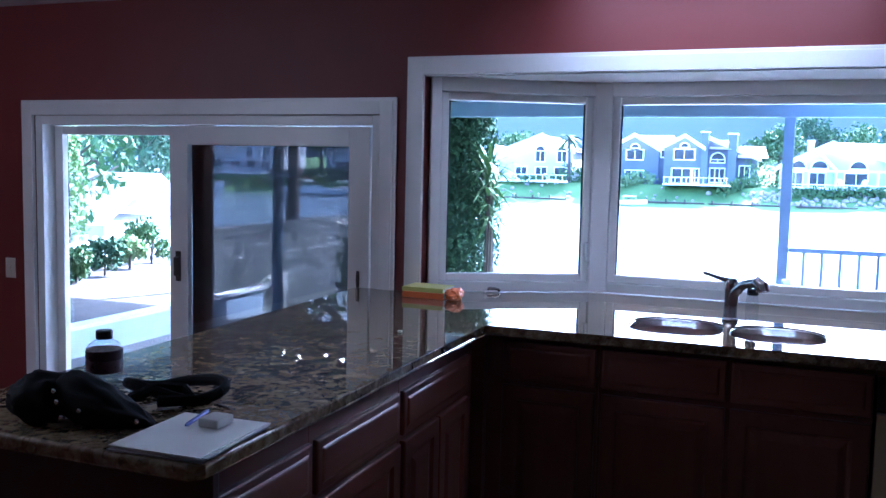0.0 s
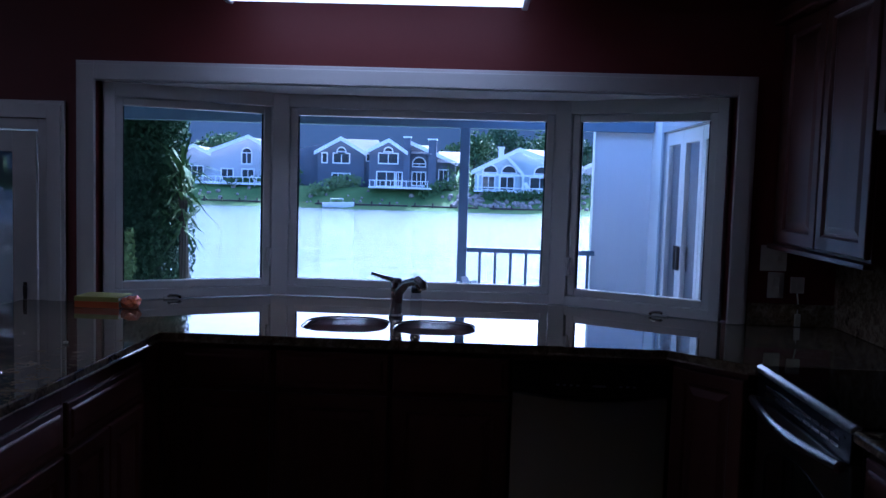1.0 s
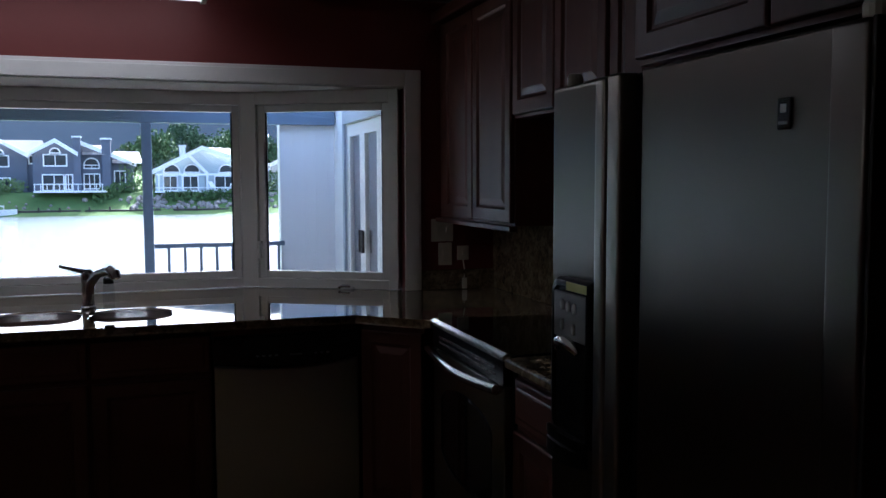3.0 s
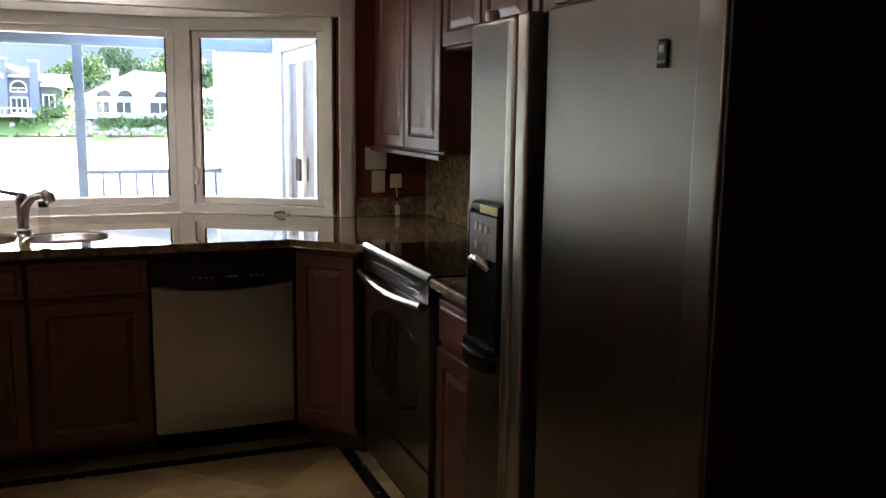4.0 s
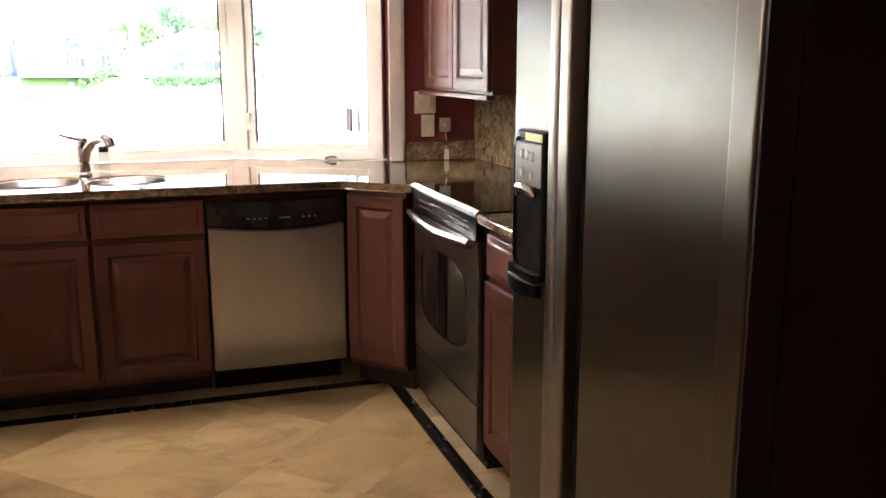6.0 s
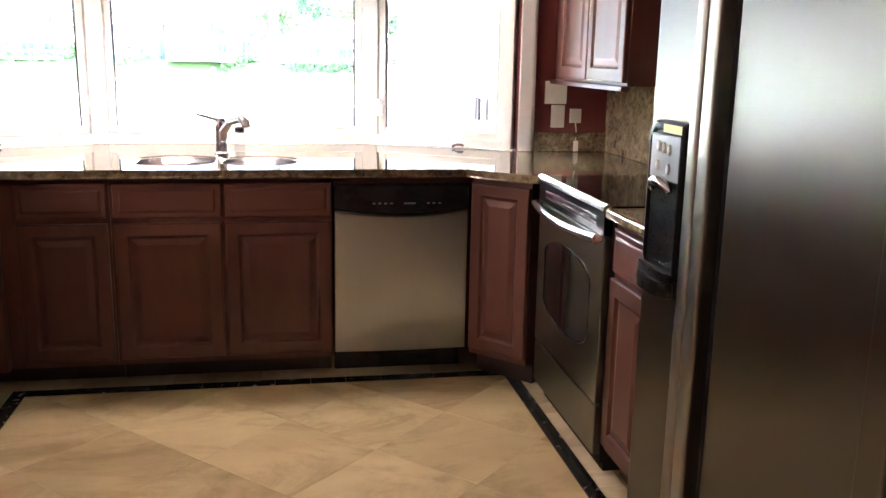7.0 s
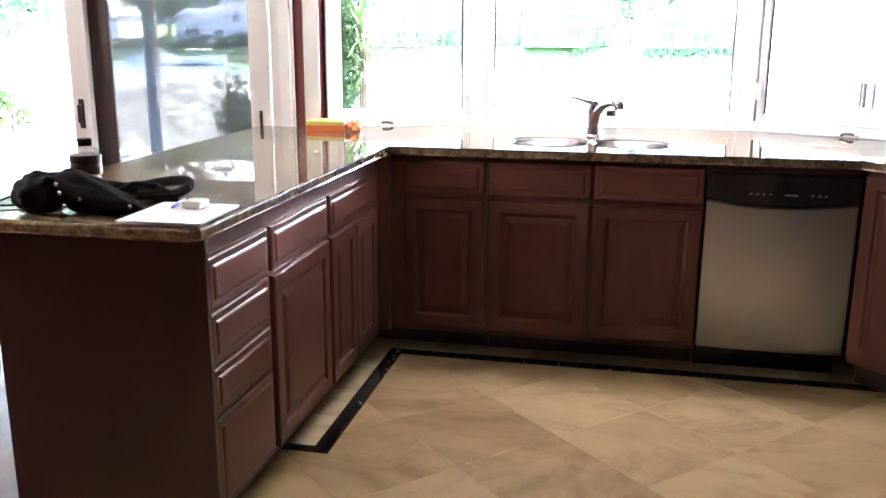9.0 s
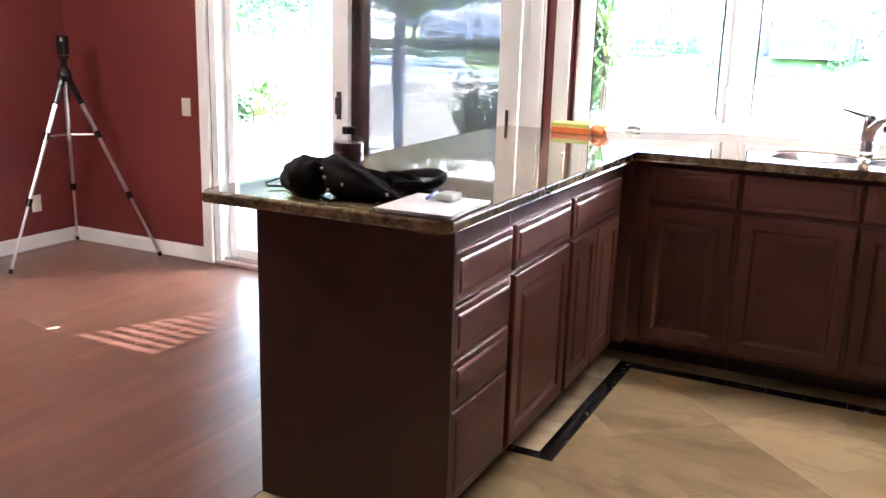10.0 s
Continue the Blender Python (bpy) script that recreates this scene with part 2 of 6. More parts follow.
BLUE_PAINT = mottled("slate_blue_paint", (0.10, 0.14, 0.20), (0.14, 0.19, 0.26), 5, 0.6, 90, 0.15)
SIDING = mottled("white_siding_paint", (0.74, 0.75, 0.76), (0.82, 0.83, 0.84), 1.2, 0.6, 60, 0.2, stretch=(9, 9, 0.5))
GREY_TRIM = mottled("grey_trim_paint", (0.30, 0.34, 0.40), (0.36, 0.40, 0.46), 4, 0.6, 90, 0.1)
PALE_BLUE = mottled("pale_blue_paint", (0.42, 0.50, 0.60), (0.50, 0.58, 0.68), 4, 0.6, 90, 0.1)
PAVING = mottled("patio_paving", (0.17, 0.165, 0.16), (0.25, 0.24, 0.23), 1.4, 0.85, 70, 0.4)
CONCRETE = mottled("concrete", (0.36, 0.35, 0.33), (0.48, 0.46, 0.43), 2, 0.85, 80, 0.4)
# block colour lowered to carry the shade lying on the garden wall
SHADED_BLOCK = mottled("shaded_concrete_block", (0.075, 0.075, 0.076), (0.125, 0.123, 0.12), 3, 0.9, 70, 0.5, shift=True)
SHINGLE_GREY = mottled("grey_shingles", (0.26, 0.26, 0.28), (0.36, 0.36, 0.38), 1.5, 0.85, 12, 0.6)
SHINGLE_PALE = mottled("pale_shingles", (0.46, 0.45, 0.44), (0.58, 0.57, 0.55), 1.5, 0.85, 12, 0.6)
HOUSE_BLUE = mottled("blue_grey_siding", (0.078, 0.088, 0.115), (0.10, 0.112, 0.145), 0.6, 0.7, 20, 0.2)
HOUSE_TEAL = mottled("pale_teal_siding", (0.33, 0.39, 0.41), (0.40, 0.46, 0.48), 0.6, 0.7, 20, 0.2)
HOUSE_GREY = mottled("pale_grey_siding", (0.36, 0.36, 0.38), (0.46, 0.46, 0.48), 0.6, 0.7, 20, 0.2)
FAR_WHITE = mottled("white_house_trim", (0.70, 0.70, 0.70), (0.80, 0.80, 0.80), 0.8, 0.6, 20, 0.1)
FAR_PANE = mottled("dark_house_pane", (0.02, 0.025, 0.03), (0.05, 0.06, 0.07), 1.0, 0.08, 20, 0.0)
LAND = mottled("lawn_and_soil", (0.060, 0.100, 0.032), (0.115, 0.180, 0.062), 0.25, 0.95, 6, 0.8, spec=0.1)
ROCK = mottled("shore_rock", (0.16, 0.14, 0.125), (0.30, 0.27, 0.24), 1.2, 0.9, 12, 0.9)
# blue-grey tone paints the distance haze into the hills
HAZED_HILL = mottled("hazed_hill_tint", (0.020, 0.030, 0.042), (0.034, 0.045, 0.060), 0.012, 0.95, 0.25, 0.0, spec=0.0)
LEAF = mottled("shrub_leaves", (0.045, 0.080, 0.028), (0.09, 0.145, 0.055), 1.2, 0.75, 20, 0.0, spec=0.2)
LEAF_DARK = mottled("cypress_leaves", (0.034, 0.062, 0.036), (0.058, 0.098, 0.054), 2.5, 0.85, 20, 0.0, spec=0.1)
LEAF_BRIGHT = mottled("young_leaves", (0.11, 0.17, 0.06), (0.19, 0.25, 0.11), 3.0, 0.7, 20, 0.0, spec=0.2)
BARK = mottled("bark", (0.035, 0.028, 0.022), (0.07, 0.056, 0.045), 4, 0.9, 30, 0.8)
WATER = water_material()


# ---- mesh helpers ----
def part(name, bm, mat, parent=None, label="", smooth=False):
    """Links a bmesh as one mesh object, under its thing if one is given."""
    bmesh.ops.recalc_face_normals(bm, faces=bm.faces)
    me = bpy.data.meshes.new(name)
    bm.to_mesh(me)
    bm.free()
    for m in mat if isinstance(mat, (list, tuple)) else [mat]:
        me.materials.append(m)
    if smooth:
        for p in me.polygons:
            p.use_smooth = True
        me.set_sharp_from_angle(angle=radians(35))
    ob = new(name, me)
    if parent:
        ob.parent = parent
    return tagged(ob, label)


def thing(name, m, label, category, group="", kind=""):
    ob = new(name)
    ob.matrix_basis = m
    ob.empty_display_size = 0.1
    return tagged(ob, label, category, group, kind)


def add_box(bm, x0, y0, z0, x1, y1, z1, r=0.0, seg=2, m=None):
    """A box between two corners, with rounded edges, optionally turned by m."""
    x0, x1, y0, y1, z0, z1 = min(x0, x1), max(x0, x1), min(y0, y1), max(y0, y1), min(z0, z1), max(z0, z1)
    t = Matrix.Translation(((x0 + x1) / 2, (y0 + y1) / 2, (z0 + z1) / 2)) @ Matrix.Diagonal((x1 - x0, y1 - y0, z1 - z0, 1))
    vs = bmesh.ops.create_cube(bm, size=1, matrix=t)["verts"]
    if r:
        es = list({e for v in vs for e in v.link_edges})
        vs = list({v for f in bmesh.ops.bevel(bm, geom=es, offset=r, segments=seg, affect="EDGES", profile=0.6)["faces"] for v in f.verts})
    if m is not None:
        bmesh.ops.transform(bm, matrix=m, verts=vs)
    return vs


def box_bm(*a, **k):
    bm = bmesh.new()
    add_box(bm, *a, **k)
    return bm


def add_tube(bm, pts, radii, sides=10, caps=True):
    """A round tube along pts with a radius at each."""
    rings = []
    pts = [Vector(p) for p in pts]
    for i, p in enumerate(pts):
        d = (pts[min(i + 1, len(pts) - 1)] - pts[max(i - 1, 0)]).normalized()
        q = d.to_track_quat("Z", "Y")
        r = radii[i] if isinstance(radii, (list, tuple)) else radii
        rings.append([bm.verts.new(p + q @ Vector((math.cos(a) * r, math.sin(a) * r, 0))) for a in (2 * math.pi * k / sides for k in range(sides))])
    for a, b in zip(rings, rings[1:]):
        for k in range(sides):
            bm.faces.new((a[k], a[(k + 1) % sides], b[(k + 1) % sides], b[k]))
    if caps:
        bm.faces.new(rings[0][::-1])
        bm.faces.new(rings[-1])
    return rings


def add_prism(bm, outline, z0, z1, r=0.0, seg=3):
    """An upright slab over a flat outline, its rim rounded."""
    low = [bm.verts.new((x, y, z0)) for x, y in outline]
    top = [bm.verts.new((x, y, z1)) for x, y in outline]
    n = len(outline)
    bm.faces.new(low[::-1])
    bm.faces.new(top)
    for i in range(n):
        bm.faces.new((low[i], low[(i + 1) % n], top[(i + 1) % n], top[i]))
    if r:
        es = [e for e in bm.edges if (e.verts[0] in top and e.verts[1] in top) or (e.verts[0] in low and e.verts[1] in low)]
        bmesh.ops.bevel(bm, geom=es, offset=r, segments=seg, affect="EDGES", profile=0.5)


def add_lathe(bm, profile, at=(0, 0, 0), sides=20):
    """A round body turned from (radius, height) pairs."""
    rings = []
    for r, z in profile:
        rings.append([bm.verts.new((at[0] + math.cos(2 * math.pi * k / sides) * r, at[1] + math.sin(2 * math.pi * k / sides) * r, at[2] + z)) for k in range(sides)])
    for a, b in zip(rings, rings[1:]):
        for k in range(sides):
            bm.faces.new((a[k], a[(k + 1) % sides], b[(k + 1) % sides], b[k]))
    bm.faces.new(rings[0][::-1])
    bm.faces.new(rings[-1])


def panel_bm(x0, z0, w, h, rings, y=0.0):
    """A cabinet front facing -y: nested rims of (inset, depth behind the face), the last one filled."""
    bm = bmesh.new()
    loops = []
    for i, d in rings:
        loops.append([bm.verts.new((x0 + a, y + d, z0 + b)) for a, b in ((i, i), (w - i, i), (w - i, h - i), (i, h - i))])
    for a, b in zip(loops, loops[1:]):
        for k in range(4):
            bm.faces.new((a[k], a[(k + 1) % 4], b[(k + 1) % 4], b[k]))
    bm.faces.new(loops[-1])
    bm.faces.new(loops[0][::-1])
    return bm


DOOR_RINGS = ((0, 0.020), (0, 0.005), (0.003, 0.001), (0.007, 0), (0.052, 0), (0.056, 0.004), (0.060, 0.009), (0.068, 0.010), (0.090, 0.003), (0.095, 0.002))
DRAWER_RINGS = ((0, 0.020), (0, 0.009), (0.002, 0.0065), (0.006, 0.005), (0.022, 0.0045), (0.027, 0.0015), (0.031, 0.0003), (0.034, 0))


def leaves_bm(n, place, size, seed, flat=0.5):
    """Many small two-triangle leaves; place(rng) gives each one's centre."""
    rng = random.Random(seed)
    bm = bmesh.new()
    for _ in range(n):
        c = Vector(place(rng))
        s = size * rng.uniform(0.6, 1.4)
        m = Euler((rng.uniform(0, 6.3), rng.uniform(-1, 1) * flat * 3, rng.uniform(0, 6.3))).to_matrix()
        vs = [bm.verts.new(c + m @ Vector(p) * s) for p in ((-0.5, 0, 0), (0, -0.28, 0.05), (0.5, 0, 0), (0, 0.28, 0.05))]
        bm.faces.new(vs)
    return bm


# ---- the room ----
WALL_Y, TOP, COUNTER = 0.685, 2.37, 0.945
WEST, EAST, SOUTH = -4.14, 2.80, -5.6
LOW = -0.095  # the oak floor lies one shallow step below the tiles
SL0, SL1, SLT = -2.88, -0.757, 1.77  # sliding door opening
BAY0, BAY1, BAYT = -0.54, 2.31, 1.95  # bay opening

bm = bmesh.new()
for x0, z0, x1, z1 in ((WEST - 0.15, -0.12, SL0, TOP), (SL0, SLT, SL1, TOP), (SL1, -0.12, BAY0, TOP), (BAY0, BAYT, BAY1, TOP), (BAY0, -0.12, BAY1, 0.90), (BAY1, -0.12, EAST + 0.15, TOP)):
    add_box(bm, x0, WALL_Y, z0, x1, WALL_Y + 0.15, z1)
tagged(part("wall_north", bm, RED), "red painted wall with a bay window and a sliding door", "wall", kind="structure")
tagged(part("wall_west", box_bm(WEST - 0.15, SOUTH, -0.12, WEST, WALL_Y, TOP), RED), "plain red painted wall behind the tripod", "wall", kind="structure")
tagged(part("wall_east", box_bm(EAST, SOUTH, -0.12, EAST + 0.15, WALL_Y, TOP), RED), "red painted wall behind range and refrigerator", "wall", kind="structure")
tagged(part("wall_south", box_bm(WEST - 0.15, SOUTH - 0.15, -0.12, EAST + 0.15, SOUTH, TOP), RED), "plain red painted wall closing the room", "wall", kind="structure")
tagged(part("ceiling", box_bm(WEST - 0.15, SOUTH - 0.15, TOP, EAST + 0.15, WALL_Y + 0.15, TOP + 0.12), CEIL), "flat white textured ceiling", "ceiling", kind="structure")


def baseboard(m, length):
    bm = bmesh.new()
    add_box(bm, 0, -0.014, 0.004, length, -0.001, 0.085, 0.002)
    add_box(bm, 0, -0.010, 0.085, length, -0.001, 0.100, 0.004)
    bmesh.ops.transform(bm, matrix=m, verts=bm.verts)
    return tagged(part("baseboard", bm, WHITE), "white painted wooden baseboard", "baseboard", kind="structure")


baseboard(pose(WEST, WALL_Y, LOW), SL0 - 0.08 - WEST)
baseboard(pose(WEST, SOUTH, LOW, 0, 0, 90), WALL_Y - SOUTH - 0.016)


# ---- bay window ----
def casing(name, x0, x1, z0, z1, w):
    """Stepped white casing on three sides of an opening."""
    bm = bmesh.new()
    for o, d in ((0.0, 0.018), (0.016, 0.026), (0.05, 0.022)):
        i = w if o < 0.03 else 0.066
        add_box(bm, x0 - w + o, WALL_Y - d, z0, x0 - w + i, WALL_Y - 0.001, z1 + w - o, 0.003)
        add_box(bm, x1 + w - i, WALL_Y - d, z0, x1 + w - o, WALL_Y - 0.001, z1 + w - o, 0.003)
        add_box(bm, x0 - w + i, WALL_Y - d + 0.0008, z1 + w - i, x1 + w - i, WALL_Y - 0.001, z1 + w - o, 0.003)
    return tagged(part(name, bm, WHITE), "white stepped wooden casing round the opening", "trim", kind="structure")


casing("trim_bay", BAY0, BAY1, COUNTER + 0.002, BAYT, 0.083)
casing("trim_door", SL0, SL1, LOW + 0.004, SLT, 0.080)

P = [(BAY0, 0.745), (0.195, 1.150), (1.610, 1.150), (BAY1, 0.745)]
bm = bmesh.new()
soffit = [(BAY0, WALL_Y + 0.002), *P, (BAY1, WALL_Y + 0.002)]
add_prism(bm, soffit, BAYT - 0.005, BAYT + 0.02)
tagged(part("bay_ceiling", bm, WHITE_GLOSS), "glossy white painted ceiling of the bay", "ceiling", kind="structure")
outer = [(BAY0 - 0.1, WALL_Y + 0.152), (BAY0 - 0.1, 0.80), (0.13, 1.26), (1.67, 1.26), (BAY1 + 0.1, 0.80), (BAY1 + 0.1, WALL_Y + 0.152)]
bm = bmesh.new()
add_prism(bm, outer, BAYT + 0.021, BAYT + 0.2)
tagged(part("bay_roof", bm, SHINGLE_GREY), "grey shingled roof over the bay", "roof", kind="structure")
bm = bmesh.new()
add_prism(bm, outer, -0.12, 0.90)
tagged(part("bay_base", bm, SIDING), "white boarded base under the bay", "wall", kind="structure")


def bay_window(name, a, b, hinge):
    """One light of the bay from a to b: outer frame, sash and pane."""
    a, b = Vector((*a, 0)), Vector((*b, 0))
    w, m = (b - a).length, Matrix.Translation(a) @ Matrix.Rotation(math.atan2(b.y - a.y, b.x - a.x), 4, "Z")
    ob = thing(name, m, "white framed window light with a view of the lake", "window", kind="structure")
    z0, z1 = COUNTER + 0.003, BAYT - 0.001
    f = 0.052
    bm = bmesh.new()
    for x0, q0, x1, q1 in ((0.004, z0, f, z1), (w - f, z0, w - 0.004, z1), (f, z0, w - f, z0 + 0.045), (f, z1 - 0.066, w - f, z1)):
        add_box(bm, x0, -0.045, q0, x1, 0.045, q1, 0.004)
    part("window_frame", bm, WHITE, ob)
    s = 0.036
    bm = bmesh.new()
    g0, g1, h0, h1 = f + 0.002, w - f - 0.002, z0 + 0.047, z1 - 0.068
    for x0, q0, x1, q1 in ((g0, h0, g0 + s, h1), (g1 - s, h0, g1, h1), (g0 + s, h0, g1 - s, h0 + s), (g0 + s, h1 - s, g1 - s, h1)):
        add_box(bm, x0, -0.024, q0, x1, 0.024, q1, 0.006)
    sash = part("sash", bm, WHITE, ob)
    pane = part("pane", box_bm(g0 + s - 0.004, -0.003, h0 + s - 0.004, g1 - s + 0.004, 0.003, h1 - s + 0.004), GLASS, ob)
    pane.visible_shadow = False
    bm = bmesh.new()
    for x0, q0, x1, q1 in ((g0 + s, h0 + s, g0 + s + 0.008, h1 - s), (g1 - s - 0.008, h0 + s, g1 - s, h1 - s)):
        add_box(bm, x0, -0.007, q0, x1, -0.0035, q1)
    part("gasket", bm, BLACK_MATT, ob, "dark rubber gasket")
    if hinge:
        x = g1 - 0.012 if hinge > 0 else g0 + 0.012
        bm = bmesh.new()
        add_box(bm, x - 0.008, -0.058, h0 + 0.10, x + 0.008, -0.024, h0 + 0.19, 0.004)
        part("latch", bm, WHITE, ob)
    return ob


bay_window("window_1", P[0], P[1], 1)
bay_window("window_2", P[1], P[2], 0)
bay_window("window_3", P[2], P[3], -1)
for k, (x, y, t) in enumerate(((0.195, 1.150, 14), (1.610, 1.150, -14))):
    bm = bmesh.new()
    add_box(bm, -0.034, -0.055, COUNTER + 0.003, 0.034, 0.06, BAYT - 0.001, 0.004, m=pose(x, y, 0, 0, 0, t))
    tagged(part("mullion_1" if k == 0 else "mullion_2", bm, WHITE), "white corner mullion of the bay", "trim", kind="structure")


def crank(m, turn):
    ob = thing("window_crank", m, "chrome casement crank folded on the white sill", "handle", "window cranks")
    bm = bmesh.new()
    add_box(bm, -0.055, -0.022, 0.0, 0.055, 0.016, 0.022, 0.009, 3)
    part("housing", bm, WHITE_GLOSS, ob)
    bm = bmesh.new()
    s = turn
    add_tube(bm, [(s * 0.02, -0.012, 0.020), (s * 0.015, -0.018, 0.030), (-s * 0.03, -0.026, 0.030), (-s * 0.06, -0.030, 0.022)], [0.012, 0.011, 0.010, 0.009], 8)
    add_tube(bm, [(-s * 0.058, -0.030, 0.022), (-s * 0.066, -0.032, 0.010)], [0.012, 0.011], 8)
    part("arm", bm, FAUCET, ob, "nickel crank arm", True)


crank(pose(-0.25, 0.845, COUNTER + 0.001, 0, 0, 29) @ Matrix.Scale(0.62, 4), -1)
crank(pose(2.05, 0.835, COUNTER + 0.001, 0, 0, -30) @ Matrix.Scale(0.62, 4), 1)

# ---- sliding door ----
door = thing("door_1", pose(0, 0, 0), "white sliding patio door standing slightly open with a screen behind", "sliding door", kind="structure")
bm = bmesh.new()
for x0, z0, x1, z1 in ((SL0 + 0.001, LOW + 0.03, SL0 + 0.05, SLT - 0.002), (SL1 - 0.05, LOW + 0.03, SL1 - 0.001, SLT - 0.002), (SL0 + 0.05, SLT - 0.05, SL1 - 0.05, SLT - 0.002)):
    add_box(bm, x0, WALL_Y + 0.002, z0, x1, WALL_Y + 0.14, z1, 0.003)
part("door_frame", bm, WHITE, door)
bm = bmesh.new()
add_box(bm, SL0 + 0.001, WALL_Y - 0.01, LOW + 0.004, SL1 - 0.001, WALL_Y + 0.145, LOW + 0.028, 0.004)
for y in (0.722, 0.79):
    add_box(bm, SL0 + 0.05, y - 0.006, LOW + 0.028, SL1 - 0.05, y + 0.006, LOW + 0.042)
part("threshold", bm, ALU, door, "worn aluminium threshold track")


def slider_panel(name, x0, x1, y, w, handle):
    p = part(name, bmesh.new(), WHITE, door)
    bm = bmesh.new()
    z0, z1 = LOW + 0.045, SLT - 0.055
    for a, q0, b, q1 in ((x0, z0, x0 + w, z1), (x1 - w, z0, x1, z1), (x0 + w, z0, x1 - w, z0 + w), (x0 + w, z1 - w * 0.85, x1 - w, z1)):
        add_box(bm, a, y - 0.02, q0, b, y + 0.02, q1, 0.004)
    bm.to_mesh(p.data)
    bm.free()
    g = part("pane", box_bm(x0 + w - 0.004, y - 0.003, z0 + w - 0.004, x1 - w + 0.004, y + 0.003, z1 - w * 0.85 + 0.004), GLASS, p)
    g.visible_shadow = False
    for hx in handle:
        bm = bmesh.new()
        k = 1.0 if hx < -1.5 else 0.5
        add_box(bm, hx - 0.012 * k, y - 0.02 - 0.03 * k, 0.98 - 0.05 * k, hx + 0.012 * k, y - 0.021, 0.98 + 0.05 * k, 0.006 * k)
        add_box(bm, hx - 0.016 * k, y - 0.026, 0.98 - 0.08 * k, hx + 0.016 * k, y - 0.0205, 0.98 + 0.08 * k, 0.002)
        part("handle", bm, BRONZE, p, "dark bronze pull handle")
    return p


slider_panel("fixed_panel", SL0 + 0.052, -1.93, 0.795, 0.055, ())
slider_panel("sliding_panel", -1.995, -0.83, 0.735, 0.113, (-1.94, -0.885))
scr = part("screen", box_bm(-1.80, 0.815, LOW + 0.05, -0.86, 0.817, SLT - 0.06), SCREEN, door, "fine dark insect screen")
bm = bmesh.new()
for a, q0, b, q1 in ((-1.93, LOW + 0.045, -1.80, SLT - 0.05), (-0.86, LOW + 0.045, -0.84, SLT - 0.05), (-1.80, LOW + 0.045, -0.86, LOW + 0.075)):
    add_box(bm, a, 0.816, q0, b, 0.834, q1, 0.003)
part("screen_frame", bm, BRONZE, door, "dark bronze screen frame")


# ---- counter ----
def counter_cutter():
    """Two rounded bowls, as one solid to cut the sink's opening."""
    bm = bmesh.new()
    for x0, x1, y0, y1 in BOWLS:
        vs = add_box(bm, x0, y0, COUNTER - 0.2, x1, y1, COUNTER + 0.1)
        es = [e for e in {e for v in vs for e in v.link_edges} if abs(e.verts[0].co.z - e.verts[1].co.z) > 0.1]
        bmesh.ops.bevel(bm, geom=es, offset=0.13, segments=8, affect="EDGES", profile=0.5)
    return bm


BOWLS = ((0.492, 0.838, 0.125, 0.520), (0.862, 1.196, 0.125, 0.490))


def cut_bm(bm):
    """The slab with both bowls cut out of it."""
    me, cu = bpy.data.meshes.new("slab"), bpy.data.meshes.new("bowls")
    bm.to_mesh(me)
    c = counter_cutter()
    bmesh.ops.recalc_face_normals(c, faces=c.faces)
    c.to_mesh(cu)
    c.free()
    a, b = new("slab", me), new("bowls", cu)
    mod = a.modifiers.new("cut", "BOOLEAN")
    mod.operation, mod.object, mod.solver = "DIFFERENCE", b, "EXACT"
    got = bpy.data.meshes.new_from_object(a.evaluated_get(bpy.context.evaluated_depsgraph_get()))
    bm.clear()
    bm.from_mesh(got)
    bpy.data.objects.remove(a)
    bpy.data.objects.remove(b)
    return bm


bm = bmesh.new()
add_prism(bm, [(-0.80, -1.70), (-0.78, -1.745), (-0.025, -1.745), (0.0, -1.72), (0.0, 0.0), (1.91, 0.0), (2.135, -0.225), (2.155, -0.245), (EAST - 0.002, -0.245),
               (EAST - 0.002, WALL_Y - 0.002), (BAY1 - 0.002, WALL_Y - 0.002), (BAY1 - 0.002, 0.74), (1.60, 1.145), (0.205, 1.145), (BAY0 + 0.002, 0.74), (BAY0 + 0.002, WALL_Y - 0.002), (-0.885, WALL_Y - 0.002)], COUNTER - 0.036, COUNTER, 0.011, 6)
bmesh.ops.recalc_face_normals(bm, faces=bm.faces)
tagged(part("countertop", cut_bm(bm), GRANITE), "polished brown granite worktop running round into the peninsula", "countertop")

